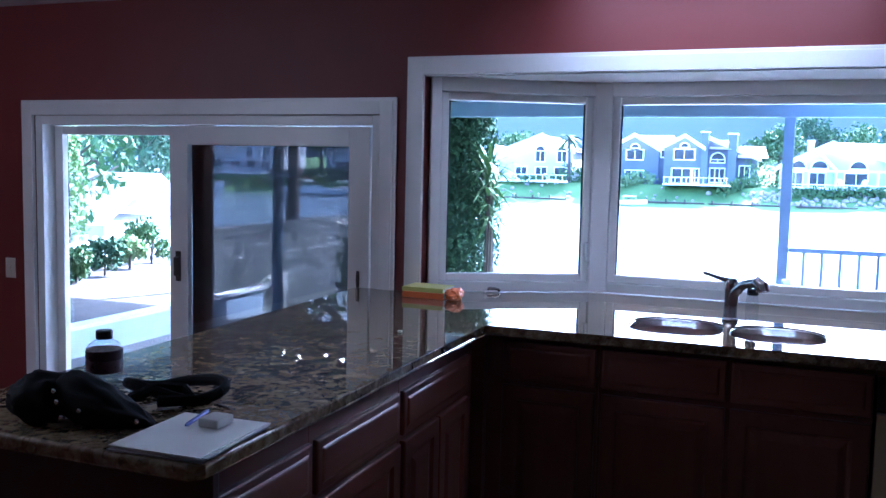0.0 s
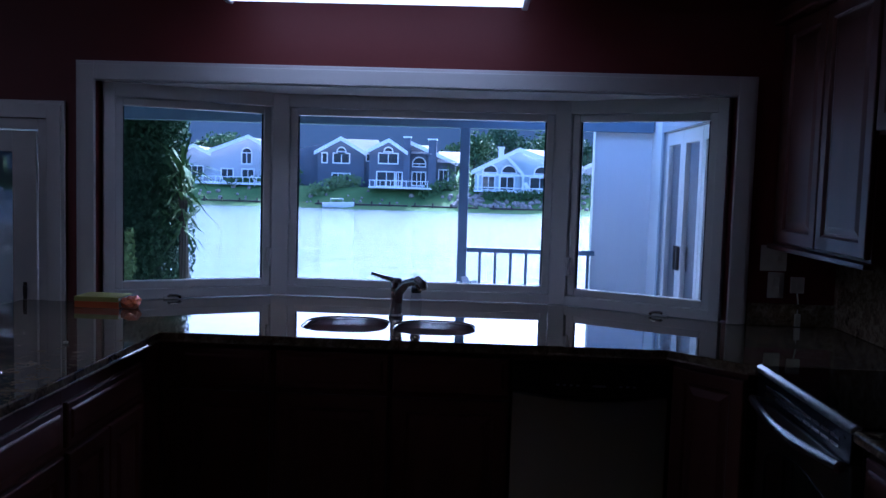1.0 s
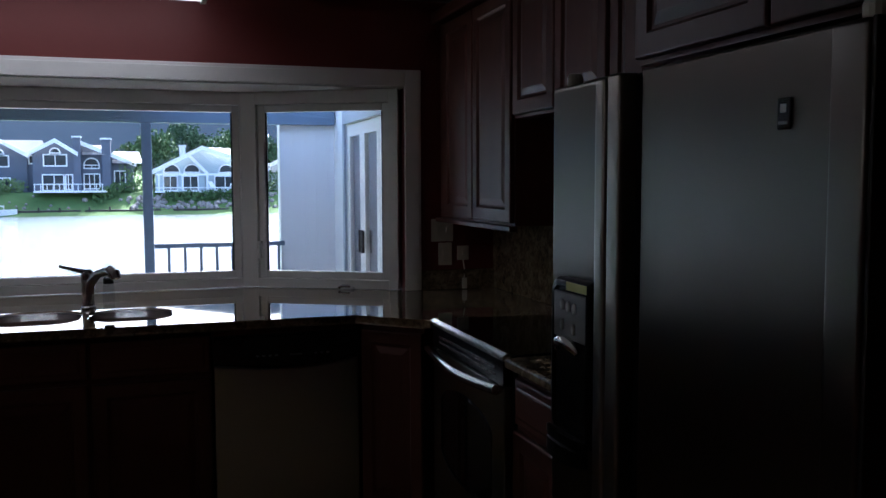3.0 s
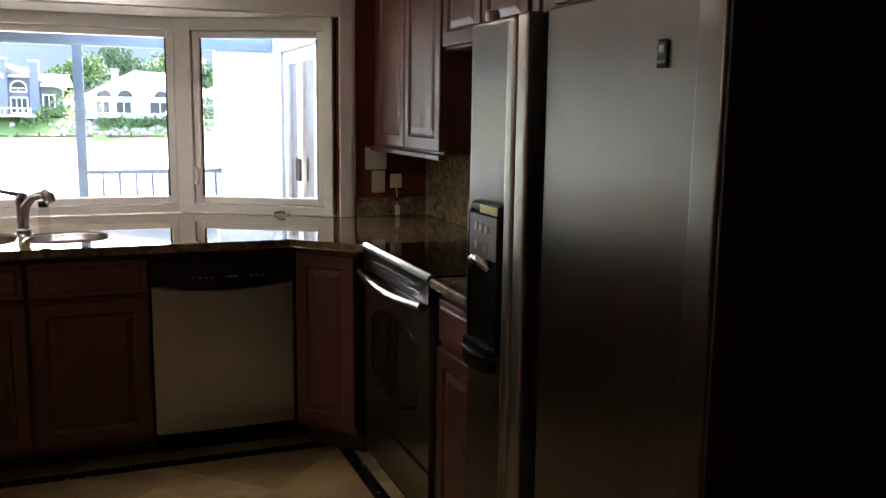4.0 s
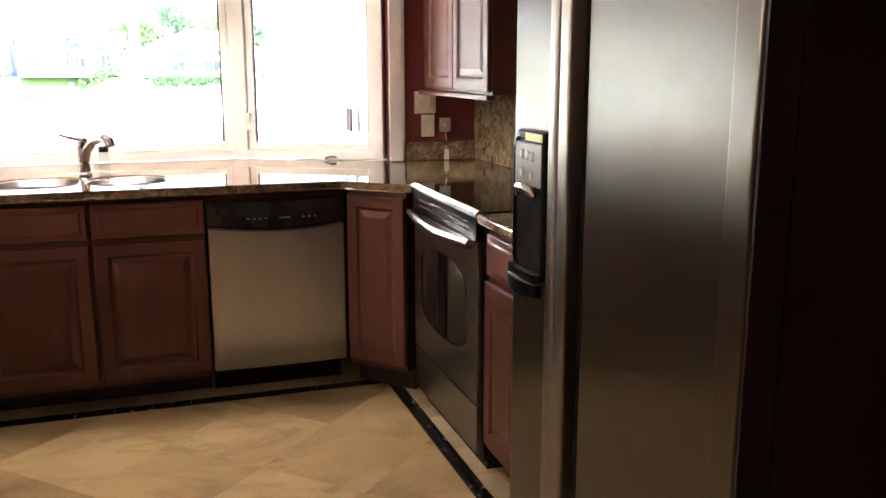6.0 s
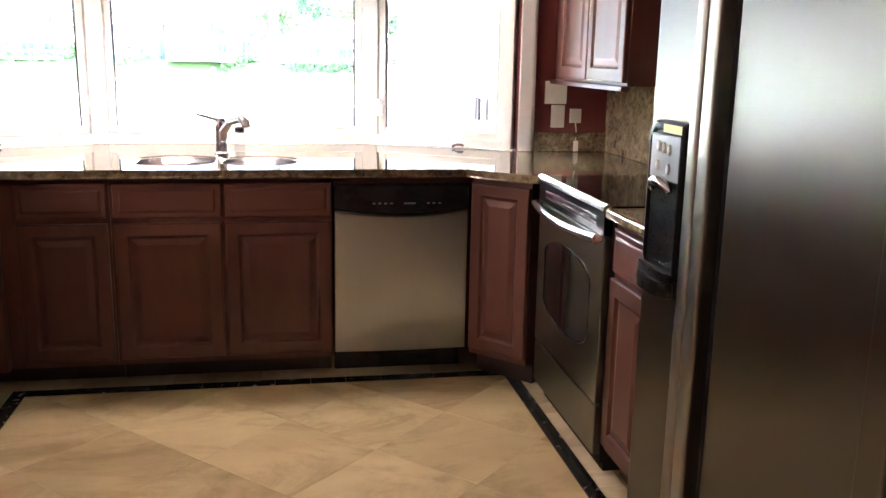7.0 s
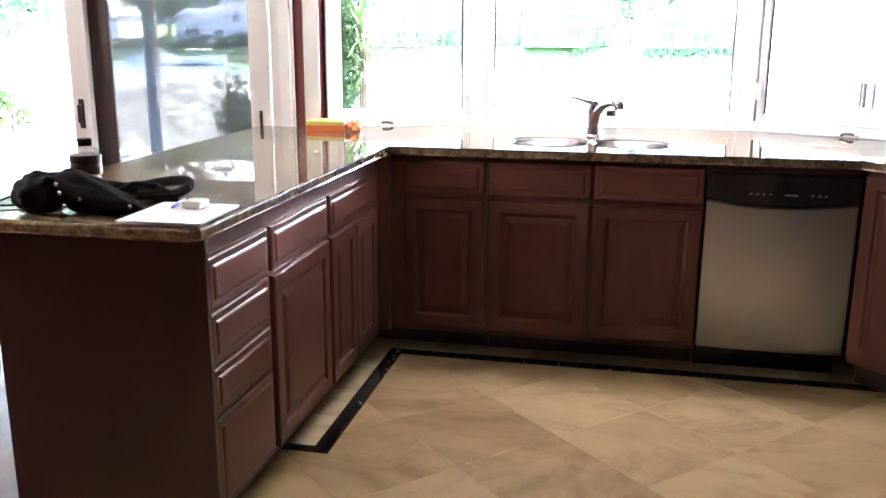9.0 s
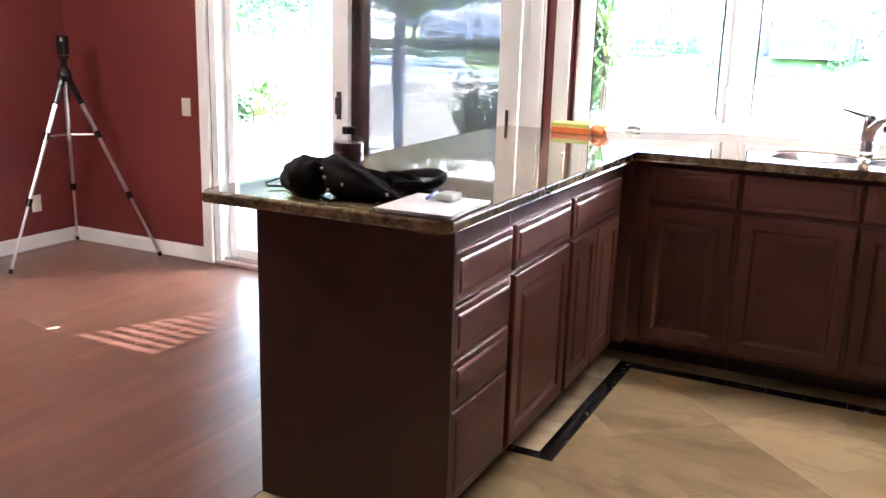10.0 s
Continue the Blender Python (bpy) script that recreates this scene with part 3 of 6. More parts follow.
sink = thing("sink", pose(0, 0, 0), "stainless double-bowl sink set under the granite", "sink")
for x0, x1, y0, y1 in BOWLS:
    bm = bmesh.new()
    rings = []
    for inset, z in ((0.0012, COUNTER - 0.007), (0.0035, COUNTER - 0.009), (0.006, COUNTER - 0.05), (0.014, COUNTER - 0.16), (0.05, COUNTER - 0.195), (0.12, COUNTER - 0.20)):
        ax, bx, ay, by = x0 + inset, x1 - inset, y0 + inset, y1 - inset
        r = max(0.02, 0.13 - inset)
        ring = []
        for cx, cy, a0 in ((bx - r, by - r, 0), (ax + r, by - r, 90), (ax + r, ay + r, 180), (bx - r, ay + r, 270)):
            ring += [bm.verts.new((cx + r * math.cos(radians(a0 + k * 15)), cy + r * math.sin(radians(a0 + k * 15)), z)) for k in range(7)]
        rings.append(ring)
    for a, b in zip(rings, rings[1:]):
        for k in range(28):
            bm.faces.new((a[k], a[(k + 1) % 28], b[(k + 1) % 28], b[k]))
    bm.faces.new(rings[-1])
    bowl = part("bowl", bm, SINK_STEEL, sink, smooth=True)
    bm = bmesh.new()
    add_lathe(bm, ((0.045, 0.0), (0.045, 0.004), (0.036, 0.005), (0.03, 0.001)), ((x0 + x1) / 2, (y0 + y1) / 2, COUNTER - 0.2), 16)
    part("drain", bm, CHROME, bowl)

faucet = thing("faucet", pose(0.850, 0.535, COUNTER + 0.001), "brushed nickel single-lever faucet behind the sink", "faucet")
bm = bmesh.new()
add_lathe(bm, ((0.032, 0), (0.032, 0.008), (0.026, 0.016), (0.024, 0.11), (0.026, 0.125)), sides=18)
part("base", bm, FAUCET, faucet, smooth=True)
bm = bmesh.new()
add_tube(bm, [(0, 0, 0.06), (0.012, -0.01, 0.115), (0.045, -0.05, 0.155), (0.085, -0.10, 0.170), (0.10, -0.12, 0.168)], [0.024, 0.022, 0.018, 0.017, 0.018], 14)
part("spout", bm, FAUCET, faucet, smooth=True)
bm = bmesh.new()
add_tube(bm, [(0.095, -0.115, 0.176), (0.118, -0.145, 0.160), (0.122, -0.15, 0.142)], [0.022, 0.025, 0.022], 14)
part("spray_head", bm, FAUCET, faucet, smooth=True)
bm = bmesh.new()
add_lathe(bm, ((0.026, 0.125), (0.027, 0.15), (0.022, 0.168), (0.010, 0.172)), sides=18)
add_tube(bm, [(-0.005, 0, 0.160), (-0.05, -0.01, 0.172), (-0.11, -0.02, 0.190)], [0.011, 0.009, 0.006], 10)
part("lever", bm, FAUCET, faucet, smooth=True)

soap = thing("soap_bottle", pose(0.928, 0.655, COUNTER + 0.001) @ Matrix.Diagonal((1, 1, 1.25, 1)), "small clear soap bottle with a dark band by the faucet", "bottle")
bm = bmesh.new()
add_lathe(bm, ((0.022, 0), (0.025, 0.006), (0.025, 0.055), (0.02, 0.075)), sides=16)
part("body", bm, CLEAR, soap, smooth=True).visible_shadow = False
bm = bmesh.new()
add_lathe(bm, ((0.021, 0.075), (0.023, 0.078), (0.023, 0.094), (0.018, 0.098)), sides=16)
part("collar", bm, BLACK, soap, "dark screw collar")
bm = bmesh.new()
add_lathe(bm, ((0.019, 0.098), (0.023, 0.112), (0.021, 0.132), (0.010, 0.148), (0.004, 0.152)), sides=16)
part("cap", bm, CLEAR, soap, smooth=True).visible_shadow = False

# low granite upstand on the window wall, full height behind the range
bm = bmesh.new()
add_box(bm, BAY1 + 0.086, WALL_Y - 0.022, COUNTER + 0.001, EAST - 0.022, WALL_Y - 0.001, COUNTER + 0.10, 0.003)
add_box(bm, EAST - 0.021, -1.69, COUNTER + 0.001, EAST - 0.001, WALL_Y - 0.001, 1.295, 0.003)
tagged(part("backsplash", bm, GRANITE), "brown granite backsplash behind worktop and range", "backsplash")


# ---- cabinets ----
def base_cabinet(m, w, fronts, label, depth=0.58, kick=0.085):
    """A base unit facing local -y: carcass, toe kick, then its fronts."""
    ob = thing("base_cabinet", m, label, "cabinet", "base cabinets")
    bm = bmesh.new()
    add_box(bm, 0.0, 0.0215, 0.105, w, depth, COUNTER - 0.038)
    part("body", bm, CHERRY, ob)
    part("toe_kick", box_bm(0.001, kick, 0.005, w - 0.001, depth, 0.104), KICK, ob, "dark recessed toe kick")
    for kind, x0, x1, z0, z1 in fronts:
        rings = DOOR_RINGS if kind == "door" else DRAWER_RINGS
        part("door" if kind == "door" else "drawer_front", panel_bm(x0, z0, x1 - x0, z1 - z0, rings), CHERRY if kind == "door" else CHERRY_SIDE, ob)
    return ob


ZD0, ZD1, ZR0, ZR1 = 0.133, 0.719, 0.741, 0.883
PD0, PD1, PR0, PR1 = 0.115, 0.685, 0.702, 0.842  # lower fronts of the peninsula
front_y = 0.026
base_cabinet(pose(0.002, front_y, 0), 0.427, (("drawer", 0.064, 0.416, ZR0, ZR1), ("door", 0.064, 0.416, ZD0, ZD1)), "cherry corner base cabinet with a drawer over one raised-panel door", kick=0.145)
base_cabinet(pose(0.430, front_y, 0), 0.904, (("drawer", 0.012, 0.441, ZR0, ZR1), ("drawer", 0.458, 0.900, ZR0, ZR1), ("door", 0.012, 0.441, ZD0, ZD1), ("door", 0.458, 0.900, ZD0, ZD1)), "cherry sink base cabinet with two false drawers over two raised-panel doors", kick=0.145)
base_cabinet(pose(1.932, 0.020, 0, 0, 0, -47.5), 0.300, (("door", 0.003, 0.297, ZD0, 0.883),), "narrow angled cherry cabinet between dishwasher and range", 0.30)
base_cabinet(pose(-0.026, -1.235, 0, 0, 0, 90), 0.548, (("drawer", 0.018, 0.530, PR0, PR1), ("door", 0.018, 0.530, PD0, PD1)), "cherry peninsula cabinet with a drawer over one raised-panel door")
base_cabinet(pose(-0.026, -0.685, 0, 0, 0, 90), 0.685, (("drawer", 0.010, 0.610, PR0, PR1), ("door", 0.010, 0.305, PD0, PD1), ("door", 0.310, 0.610, PD0, PD1)), "cherry peninsula cabinet with a wide drawer over two narrow doors")
tagged(part("corner_filler", box_bm(-0.0470, 0.002, 0.105, 0.0015, 0.12, COUNTER - 0.038, 0.002), CHERRY), "plain cherry filler in the inner corner of the cabinets", "trim")
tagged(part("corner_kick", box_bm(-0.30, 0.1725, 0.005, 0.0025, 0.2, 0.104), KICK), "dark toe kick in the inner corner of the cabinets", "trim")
stack = base_cabinet(pose(-0.026, -1.640, 0, 0, 0, 90), 0.403, (("drawer", 0.008, 0.396, PR0, PR1), ("drawer", 0.008, 0.396, 0.546, 0.689), ("drawer", 0.008, 0.396, 0.400, 0.533), ("drawer", 0.008, 0.396, PD0, 0.387)), "cherry peninsula cabinet with a stack of four drawers")
base_cabinet(pose(2.178, -1.028, 0, 0, 0, -90), 0.66, (("drawer", 0.012, 0.648, ZR0, ZR1), ("door", 0.012, 0.33, ZD0, ZD1), ("door", 0.336, 0.648, ZD0, ZD1)), "cherry base cabinet between range and refrigerator, drawer over doors", 0.60)
bm = bmesh.new()
add_prism(bm, [(2.160, -1.016), (EAST - 0.022, -1.016), (EAST - 0.022, -1.688), (2.160, -1.688)], COUNTER - 0.036, COUNTER, 0.011, 6)
tagged(part("countertop", bm, GRANITE), "short polished granite worktop between range and refrigerator", "countertop")
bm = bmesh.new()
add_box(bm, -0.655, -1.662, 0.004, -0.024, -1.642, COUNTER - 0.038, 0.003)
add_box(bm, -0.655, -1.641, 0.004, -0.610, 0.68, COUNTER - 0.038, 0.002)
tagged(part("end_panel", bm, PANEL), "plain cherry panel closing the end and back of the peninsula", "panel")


def wall_cabinet(m, w, z0, z1, doors, label, depth=0.31, rail=True):
    ob = thing("wall_cabinet", m, label, "cabinet", "wall cabinets")
    part("body", box_bm(0, 0.0215, z0, w, depth, z1), CHERRY, ob)
    for x0, x1 in doors:
        part("door", panel_bm(x0, z0 + 0.012, x1 - x0, z1 - z0 - 0.024, DOOR_RINGS), CHERRY, ob)
    if rail:
        part("light_rail", box_bm(0, -0.006, z0 - 0.022, w + 0.004, 0.03, z0 - 0.001, 0.004), CHERRY_SIDE, ob)
    part("crown", box_bm(0, -0.03, z1 + 0.001, w, depth, z1 + 0.06, 0.012), CHERRY_SIDE, ob)
    return ob


UP = 2.25
wall_cabinet(pose(2.470, 0.660, 0, 0, 0, -90), 0.965, 1.312, UP, ((0.11, 0.512), (0.522, 0.957)), "cherry wall cabinet with two raised-panel doors over the corner worktop", 0.328)
wall_cabinet(pose(2.470, -0.308, 0, 0, 0, -90), 0.77, 1.735, UP, ((0.01, 0.38), (0.39, 0.76)), "short cherry wall cabinet with two doors above the range", 0.328, False)
wall_cabinet(pose(2.210, -1.680, 0, 0, 0, -90), 0.96, 1.76, UP, ((0.01, 0.475), (0.485, 0.95)), "deep cherry cabinet with two doors above the refrigerator", 0.588, False)
wall_cabinet(pose(2.470, -1.082, 0, 0, 0, -90), 0.595, 1.312, UP, ((0.01, 0.29), (0.30, 0.585)), "cherry wall cabinet beside the refrigerator", 0.328)

# ---- dishwasher ----
dw = thing("dishwasher", pose(1.339, front_y, 0), "stainless dishwasher with a black control panel under the worktop", "dishwasher")
part("body", box_bm(0.004, 0.04, 0.119, 0.584, 0.56, 0.90), BLACK_MATT, dw)
bm = bmesh.new()
n = 14
cols = []
for k in range(n + 1):
    u = k / n
    x = 0.004 + u * 0.58
    top = 0.762 - 0.022 * math.sin(math.pi * u)
    bow = -0.010 * math.sin(math.pi * u)
    cols.append([bm.verts.new((x, y + bow * s, z)) for y, z, s in ((0.035, 0.130, 0), (0.004, 0.130, 1), (0.0, 0.136, 1), (0.0, top - 0.006, 1), (0.006, top, 1), (0.035, top, 0))])
for a, b in zip(cols, cols[1:]):
    for k in range(6):
        bm.faces.new((a[k], b[k], b[(k + 1) % 6], a[(k + 1) % 6]))
bm.faces.new(cols[0])
bm.faces.new(cols[-1][::-1])
part("door", bm, STEEL_V, dw, "brushed stainless door", True)
bm = bmesh.new()
cols = []
for k in range(n + 1):
    u = k / n
    x = 0.002 + u * 0.584
    low = 0.766 - 0.022 * math.sin(math.pi * u)
    bow = -0.014 * math.sin(math.pi * u)
    cols.append([bm.verts.new((x, y + bow * s, z)) for y, z, s in ((0.035, low, 0), (0.002, low, 1), (-0.006, low + 0.01, 1), (-0.004, 0.868, 1), (0.006, 0.880, 1), (0.035, 0.880, 0))])
for a, b in zip(cols, cols[1:]):
    for k in range(6):
        bm.faces.new((a[k], b[k], b[(k + 1) % 6], a[(k + 1) % 6]))
bm.faces.new(cols[0])
bm.faces.new(cols[-1][::-1])
panel = part("control_panel", bm, BLACK, dw, "black curved control panel", True)
for x, w in ((0.165, 0.012), (0.19, 0.012), (0.215, 0.012), (0.24, 0.012), (0.30, 0.05), (0.40, 0.012), (0.425, 0.012), (0.45, 0.012)):
    u = (x - 0.002) / 0.584
    y = -0.0075 - 0.014 * math.sin(math.pi * u)
    part("button", box_bm(x, y, 0.792, x + w, y + 0.006, 0.799, 0.001), GREY_PLASTIC, panel)
part("toe_plate", box_bm(0.006, 0.125, 0.006, 0.582, 0.14, 0.118, 0.003), BLACK, dw, "black toe plate")
tagged(part("filler_strip", box_bm(1.335, 0.03, 0.882, 1.925, 0.05, COUNTER - 0.038, 0.001), CHERRY_SIDE), "thin cherry strip between dishwasher and worktop", "trim")

# ---- range ----
rg = thing("range", pose(2.165, -0.252, 0, 0, 0, -90), "stainless slide-in electric range with a black glass cooktop", "range")
RW = 0.756
part("body", box_bm(0.002, 0.03, 0.045, RW - 0.002, 0.60, 0.925), BLACK_MATT, rg)
part("cooktop", box_bm(0.0, 0.02, 0.9255, RW, 0.61, 0.948, 0.005), BLACK_GLASS, rg, "black ceramic glass cooktop")
bm = bmesh.new()
prof = [(-0.012, 0.932), (-0.009, 0.947), (0.004, 0.955), (0.020, 0.952), (0.020, 0.932)]
ends = [[bm.verts.new((x, y, z)) for y, z in prof] for x in (-0.002, RW + 0.002)]
for k in range(5):
    bm.faces.new((ends[0][k], ends[1][k], ends[1][(k + 1) % 5], ends[0][(k + 1) % 5]))
bm.faces.new(ends[0])
bm.faces.new(ends[1][::-1])
bmesh.ops.bevel(bm, geom=bm.edges[:], offset=0.002, segments=2, affect="EDGES")
part("front_trim", bm, STEEL, rg, "bright steel front trim")
vent = part("vent_strip", box_bm(0.004, -0.004, 0.848, RW - 0.004, 0.028, 0.931, 0.003), JET, rg, "black vent strip")
for k in range(9):
    x = 0.10 + k * 0.066
    for z in (0.872, 0.893):
        part("vent_bar", box_bm(x, -0.0075, z, x + 0.056, -0.0045, z + 0.011, 0.001), STEEL, vent, "bright steel vent bar")
od = part("oven_door", box_bm(0.004, 0.0, 0.262, RW - 0.004, 0.028, 0.842, 0.006), OVEN_STEEL, rg)
bm = bmesh.new()
pts = []
for k in range(25):
    a = math.pi * k / 24
    pts.append((0.378 - 0.265 * math.cos(a), 0.655 + 0.075 * math.sin(a)))
low = [(0.378 + 0.265 * math.cos(math.pi * k / 24), 0.475 - 0.075 * math.sin(math.pi * k / 24)) for k in range(25)]
ring = pts + low
f1 = [bm.verts.new((x, -0.0008, z)) for x, z in ring]
f0 = [bm.verts.new((x, 0.004, z)) for x, z in ring]
bm.faces.new(f1)
for k in range(len(ring)):
    bm.faces.new((f0[k], f0[(k + 1) % len(ring)], f1[(k + 1) % len(ring)], f1[k]))
part("oven_window", bm, BLACK_GLASS, od, "dark oven window with bowed edges")
bm = bmesh.new()
add_tube(bm, [(x, -0.0012, z) for x, z in ring + ring[:1]], 0.004, 6, False)
part("window_rim", bm, BLACK, od)
bm = bmesh.new()
hp = [(0.02 + 0.716 * k / 12, -0.022 - 0.026 * math.sin(math.pi * k / 12), 0.838 - 0.012 * math.sin(math.pi * k / 12)) for k in range(13)]
add_tube(bm, hp, 0.017, 12)
for x in (0.03, 0.726):
    add_tube(bm, [(x, 0.004, 0.836), (x, -0.026, 0.836)], [0.013, 0.012], 10)
part("handle", bm, STEEL, od, "bowed bright steel handle", True)
part("drawer", box_bm(0.004, 0.002, 0.075, RW - 0.004, 0.028, 0.255, 0.006), OVEN_STEEL, rg)
part("plinth", box_bm(0.02, 0.05, 0.004, RW - 0.02, 0.58, 0.044), BLACK_MATT, rg)

# ---- refrigerator ----
fr = thing("refrigerator", pose(2.000, -1.700, 0, 0, 0, -90), "tall stainless side-by-side refrigerator with a black ice and water dispenser", "refrigerator")
FW, FH = 0.945, 1.698
part("body", box_bm(0.004, 0.062, 0.02, FW - 0.004, 0.79, FH - 0.012, 0.004), BLACK_MATT, fr, "black enamelled body")
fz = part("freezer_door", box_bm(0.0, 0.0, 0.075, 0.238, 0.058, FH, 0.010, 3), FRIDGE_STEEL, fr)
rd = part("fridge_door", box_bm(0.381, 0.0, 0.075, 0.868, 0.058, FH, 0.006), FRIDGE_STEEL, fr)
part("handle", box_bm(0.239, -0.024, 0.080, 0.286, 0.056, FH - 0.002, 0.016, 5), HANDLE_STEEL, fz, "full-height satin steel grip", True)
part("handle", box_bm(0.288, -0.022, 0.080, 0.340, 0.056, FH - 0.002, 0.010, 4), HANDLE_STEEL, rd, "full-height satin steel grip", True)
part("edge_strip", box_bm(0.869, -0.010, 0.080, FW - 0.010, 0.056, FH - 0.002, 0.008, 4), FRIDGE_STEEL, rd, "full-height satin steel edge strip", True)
part("edge_cap", box_bm(FW - 0.0095, -0.006, 0.078, FW - 0.001, 0.058, FH - 0.001, 0.003), BLACK_MATT, rd, "black side edge of the door")
part("handle_recess", box_bm(0.341, 0.012, 0.080, 0.380, 0.056, FH - 0.004, 0.003), BLACK, rd, "dark recess between the doors")
part("toe_grille", box_bm(0.02, 0.03, 0.006, FW - 0.02, 0.06, 0.07, 0.003), BLACK, fr, "black toe grille")
for x in (0.03, FW - 0.05):
    bm = bmesh.new()
    add_lathe(bm, ((0.017, 0), (0.018, 0.02), (0.014, 0.03)), (x, 0.04, FH + 0.001), 14)
    part("hinge_cap", bm, IVORY, fr, "pale hinge cap")
D0, D1, DZ0, DZ1 = 0.046, 0.236, 0.905, 1.285
bm = bmesh.new()
outline = []
for cx, cz, a0, r in ((D1 - 0.012, DZ1 - 0.012, 0, 0.012), (D0 + 0.035, DZ1 - 0.035, 90, 0.035), (D0 + 0.03, DZ0 + 0.06, 180, 0.03), (D1 - 0.012, DZ0 + 0.042, 270, 0.012)):
    outline += [(cx + r * math.cos(radians(a0 + 15 * k)), cz + r * math.sin(radians(a0 + 15 * k))) for k in range(7)]
loops = []
for inset, y in ((0, -0.001), (0, -0.016), (0.004, -0.023), (0.011, -0.027), (0.017, -0.027), (0.022, -0.020)):
    mx, mz = (D0 + D1) / 2, (DZ0 + DZ1) / 2
    fx, fz2 = 1 - inset / (D1 - mx), 1 - inset / (DZ1 - mz)
    loops.append([bm.verts.new((mx + (x - mx) * fx, y, mz + (z - mz) * fz2)) for x, z in outline])
for p, q in zip(loops, loops[1:]):
    for k in range(len(outline)):
        bm.faces.new((p[k], p[(k + 1) % len(outline)], q[(k + 1) % len(outline)], q[k]))
bm.faces.new(loops[-1])
bm.faces.new(loops[0][::-1])
disp = part("dispenser", bm, JET, fz, "glossy black dispenser housing", True)
bm = bmesh.new()
add_box(bm, D0 + 0.022, -0.0265, 1.155, D1 - 0.018, -0.0205, 1.255, 0.0028, 2)
keypad = part("keypad", bm, GREY_PLASTIC, disp, "dark grey keypad")
for x, z in ((0.112, 1.228), (0.140, 1.226), (0.168, 1.224), (0.112, 1.184), (0.166, 1.180)):
    bm = bmesh.new()
    add_lathe(bm, ((0.011, 0), (0.011, 0.002), (0.008, 0.004)), sides=14)
    bmesh.ops.transform(bm, matrix=pose(x, -0.0268, z, 90) @ Matrix.Diagonal((0.7, 1.1, 1, 1)), verts=bm.verts)
    part("button", bm, PALE_BUTTON, keypad, "pale oval button")
bm = bmesh.new()
arc = [(0.141 + 0.052 * math.cos(radians(a)), -0.026 - 0.012 * math.sin(radians(a)), 1.122 + 0.030 * math.sin(radians(a))) for a in range(170, 5, -15)]
add_tube(bm, arc, [0.006 + 0.008 * math.sin(math.pi * k / (len(arc) - 1)) for k in range(len(arc))], 12)
part("nozzle", bm, CHROME, disp, "chrome arched nozzle cover", True)
bm = bmesh.new()
for lip, depth, z0, z1 in ((0.006, 0.020, DZ0 + 0.030, DZ0 + 0.050), (0.020, 0.030, DZ0 - 0.004, DZ0 + 0.0295)):
    x0, x1 = D0 + lip, D1
    arc = [((x0 + x1) / 2 - (x1 - x0) / 2 * math.cos(math.pi * k / 16), -0.0275 - depth * math.sin(math.pi * k / 16) ** 0.6) for k in range(17)]
    add_prism(bm, arc, z0, z1, 0.004, 2)
part("drip_tray", bm, JET, disp, "glossy black drip tray", True)
part("label", box_bm(D0 + 0.085, -0.0282, DZ1 - 0.024, D1 - 0.012, -0.0275, DZ1 - 0.006), YELLOW_GREEN, disp, "yellow-green sticker")
bd = part("badge", box_bm(0.762, -0.005, 1.565, 0.790, -0.001, 1.610, 0.003), BLACK, rd, "small black badge")
part("emblem", box_bm(0.770, -0.0062, 1.589, 0.782, -0.0052, 1.601), PALE_BUTTON, bd)
part("emblem_bar", box_bm(0.766, -0.0062, 1.572, 0.786, -0.0052, 1.577), GREY_PLASTIC, bd)


# ---- plates on the walls ----
def wall_plate(m, w, h, kind, label):
    ob = thing("outlet" if kind == "outlet" else "light_switch", m, label, "outlet" if kind == "outlet" else "switch", "wall plates")
    part("plate", box_bm(-w / 2, -0.007, -h / 2, w / 2, 0, h / 2, 0.003), IVORY, ob)
    if kind == "outlet":
        for z in (-0.02, 0.02):
            part("socket", box_bm(-0.014, -0.0095, z - 0.014, 0.014, -0.0072, z + 0.014, 0.003), IVORY, ob)
    else:
        n = 2 if w > 0.1 else 1
        for k in range(n):
            x = (k - (n - 1) / 2) * 0.046
            part("toggle", box_bm(x - 0.005, -0.016, -0.010, x + 0.005, -0.0072, 0.010, 0.002), IVORY, ob)
    return ob


wall_plate(pose(2.505, WALL_Y - 0.001, 1.245), 0.116, 0.114, "switch", "ivory double light switch plate on the red wall")
wall_plate(pose(2.520, WALL_Y - 0.001, 1.125), 0.072, 0.114, "outlet", "ivory outlet plate below the switches")
phone = wall_plate(pose(2.615, WALL_Y - 0.001, 1.128), 0.062, 0.072, "switch", "small ivory wall plate with a cord hanging from it")
bm = bmesh.new()
add_tube(bm, [(0.0, -0.008, -0.036), (0.004, -0.016, -0.08), (0.0, -0.02, -0.125)], 0.0035, 8)
part("cord", bm, IVORY, phone, "thin pale cord")
part("plug", box_bm(-0.013, -0.034, -0.180, 0.013, -0.024, -0.125, 0.004), IVORY, phone, "pale cord end")
wall_plate(pose(-3.075, WALL_Y - 0.001, 0.905), 0.072, 0.114, "switch", "ivory single light switch plate beside the sliding door")
wall_plate(pose(WEST + 0.001, 0.36, 0.215, 0, 0, 90), 0.072, 0.114, "outlet", "ivory outlet plate low on the red wall")

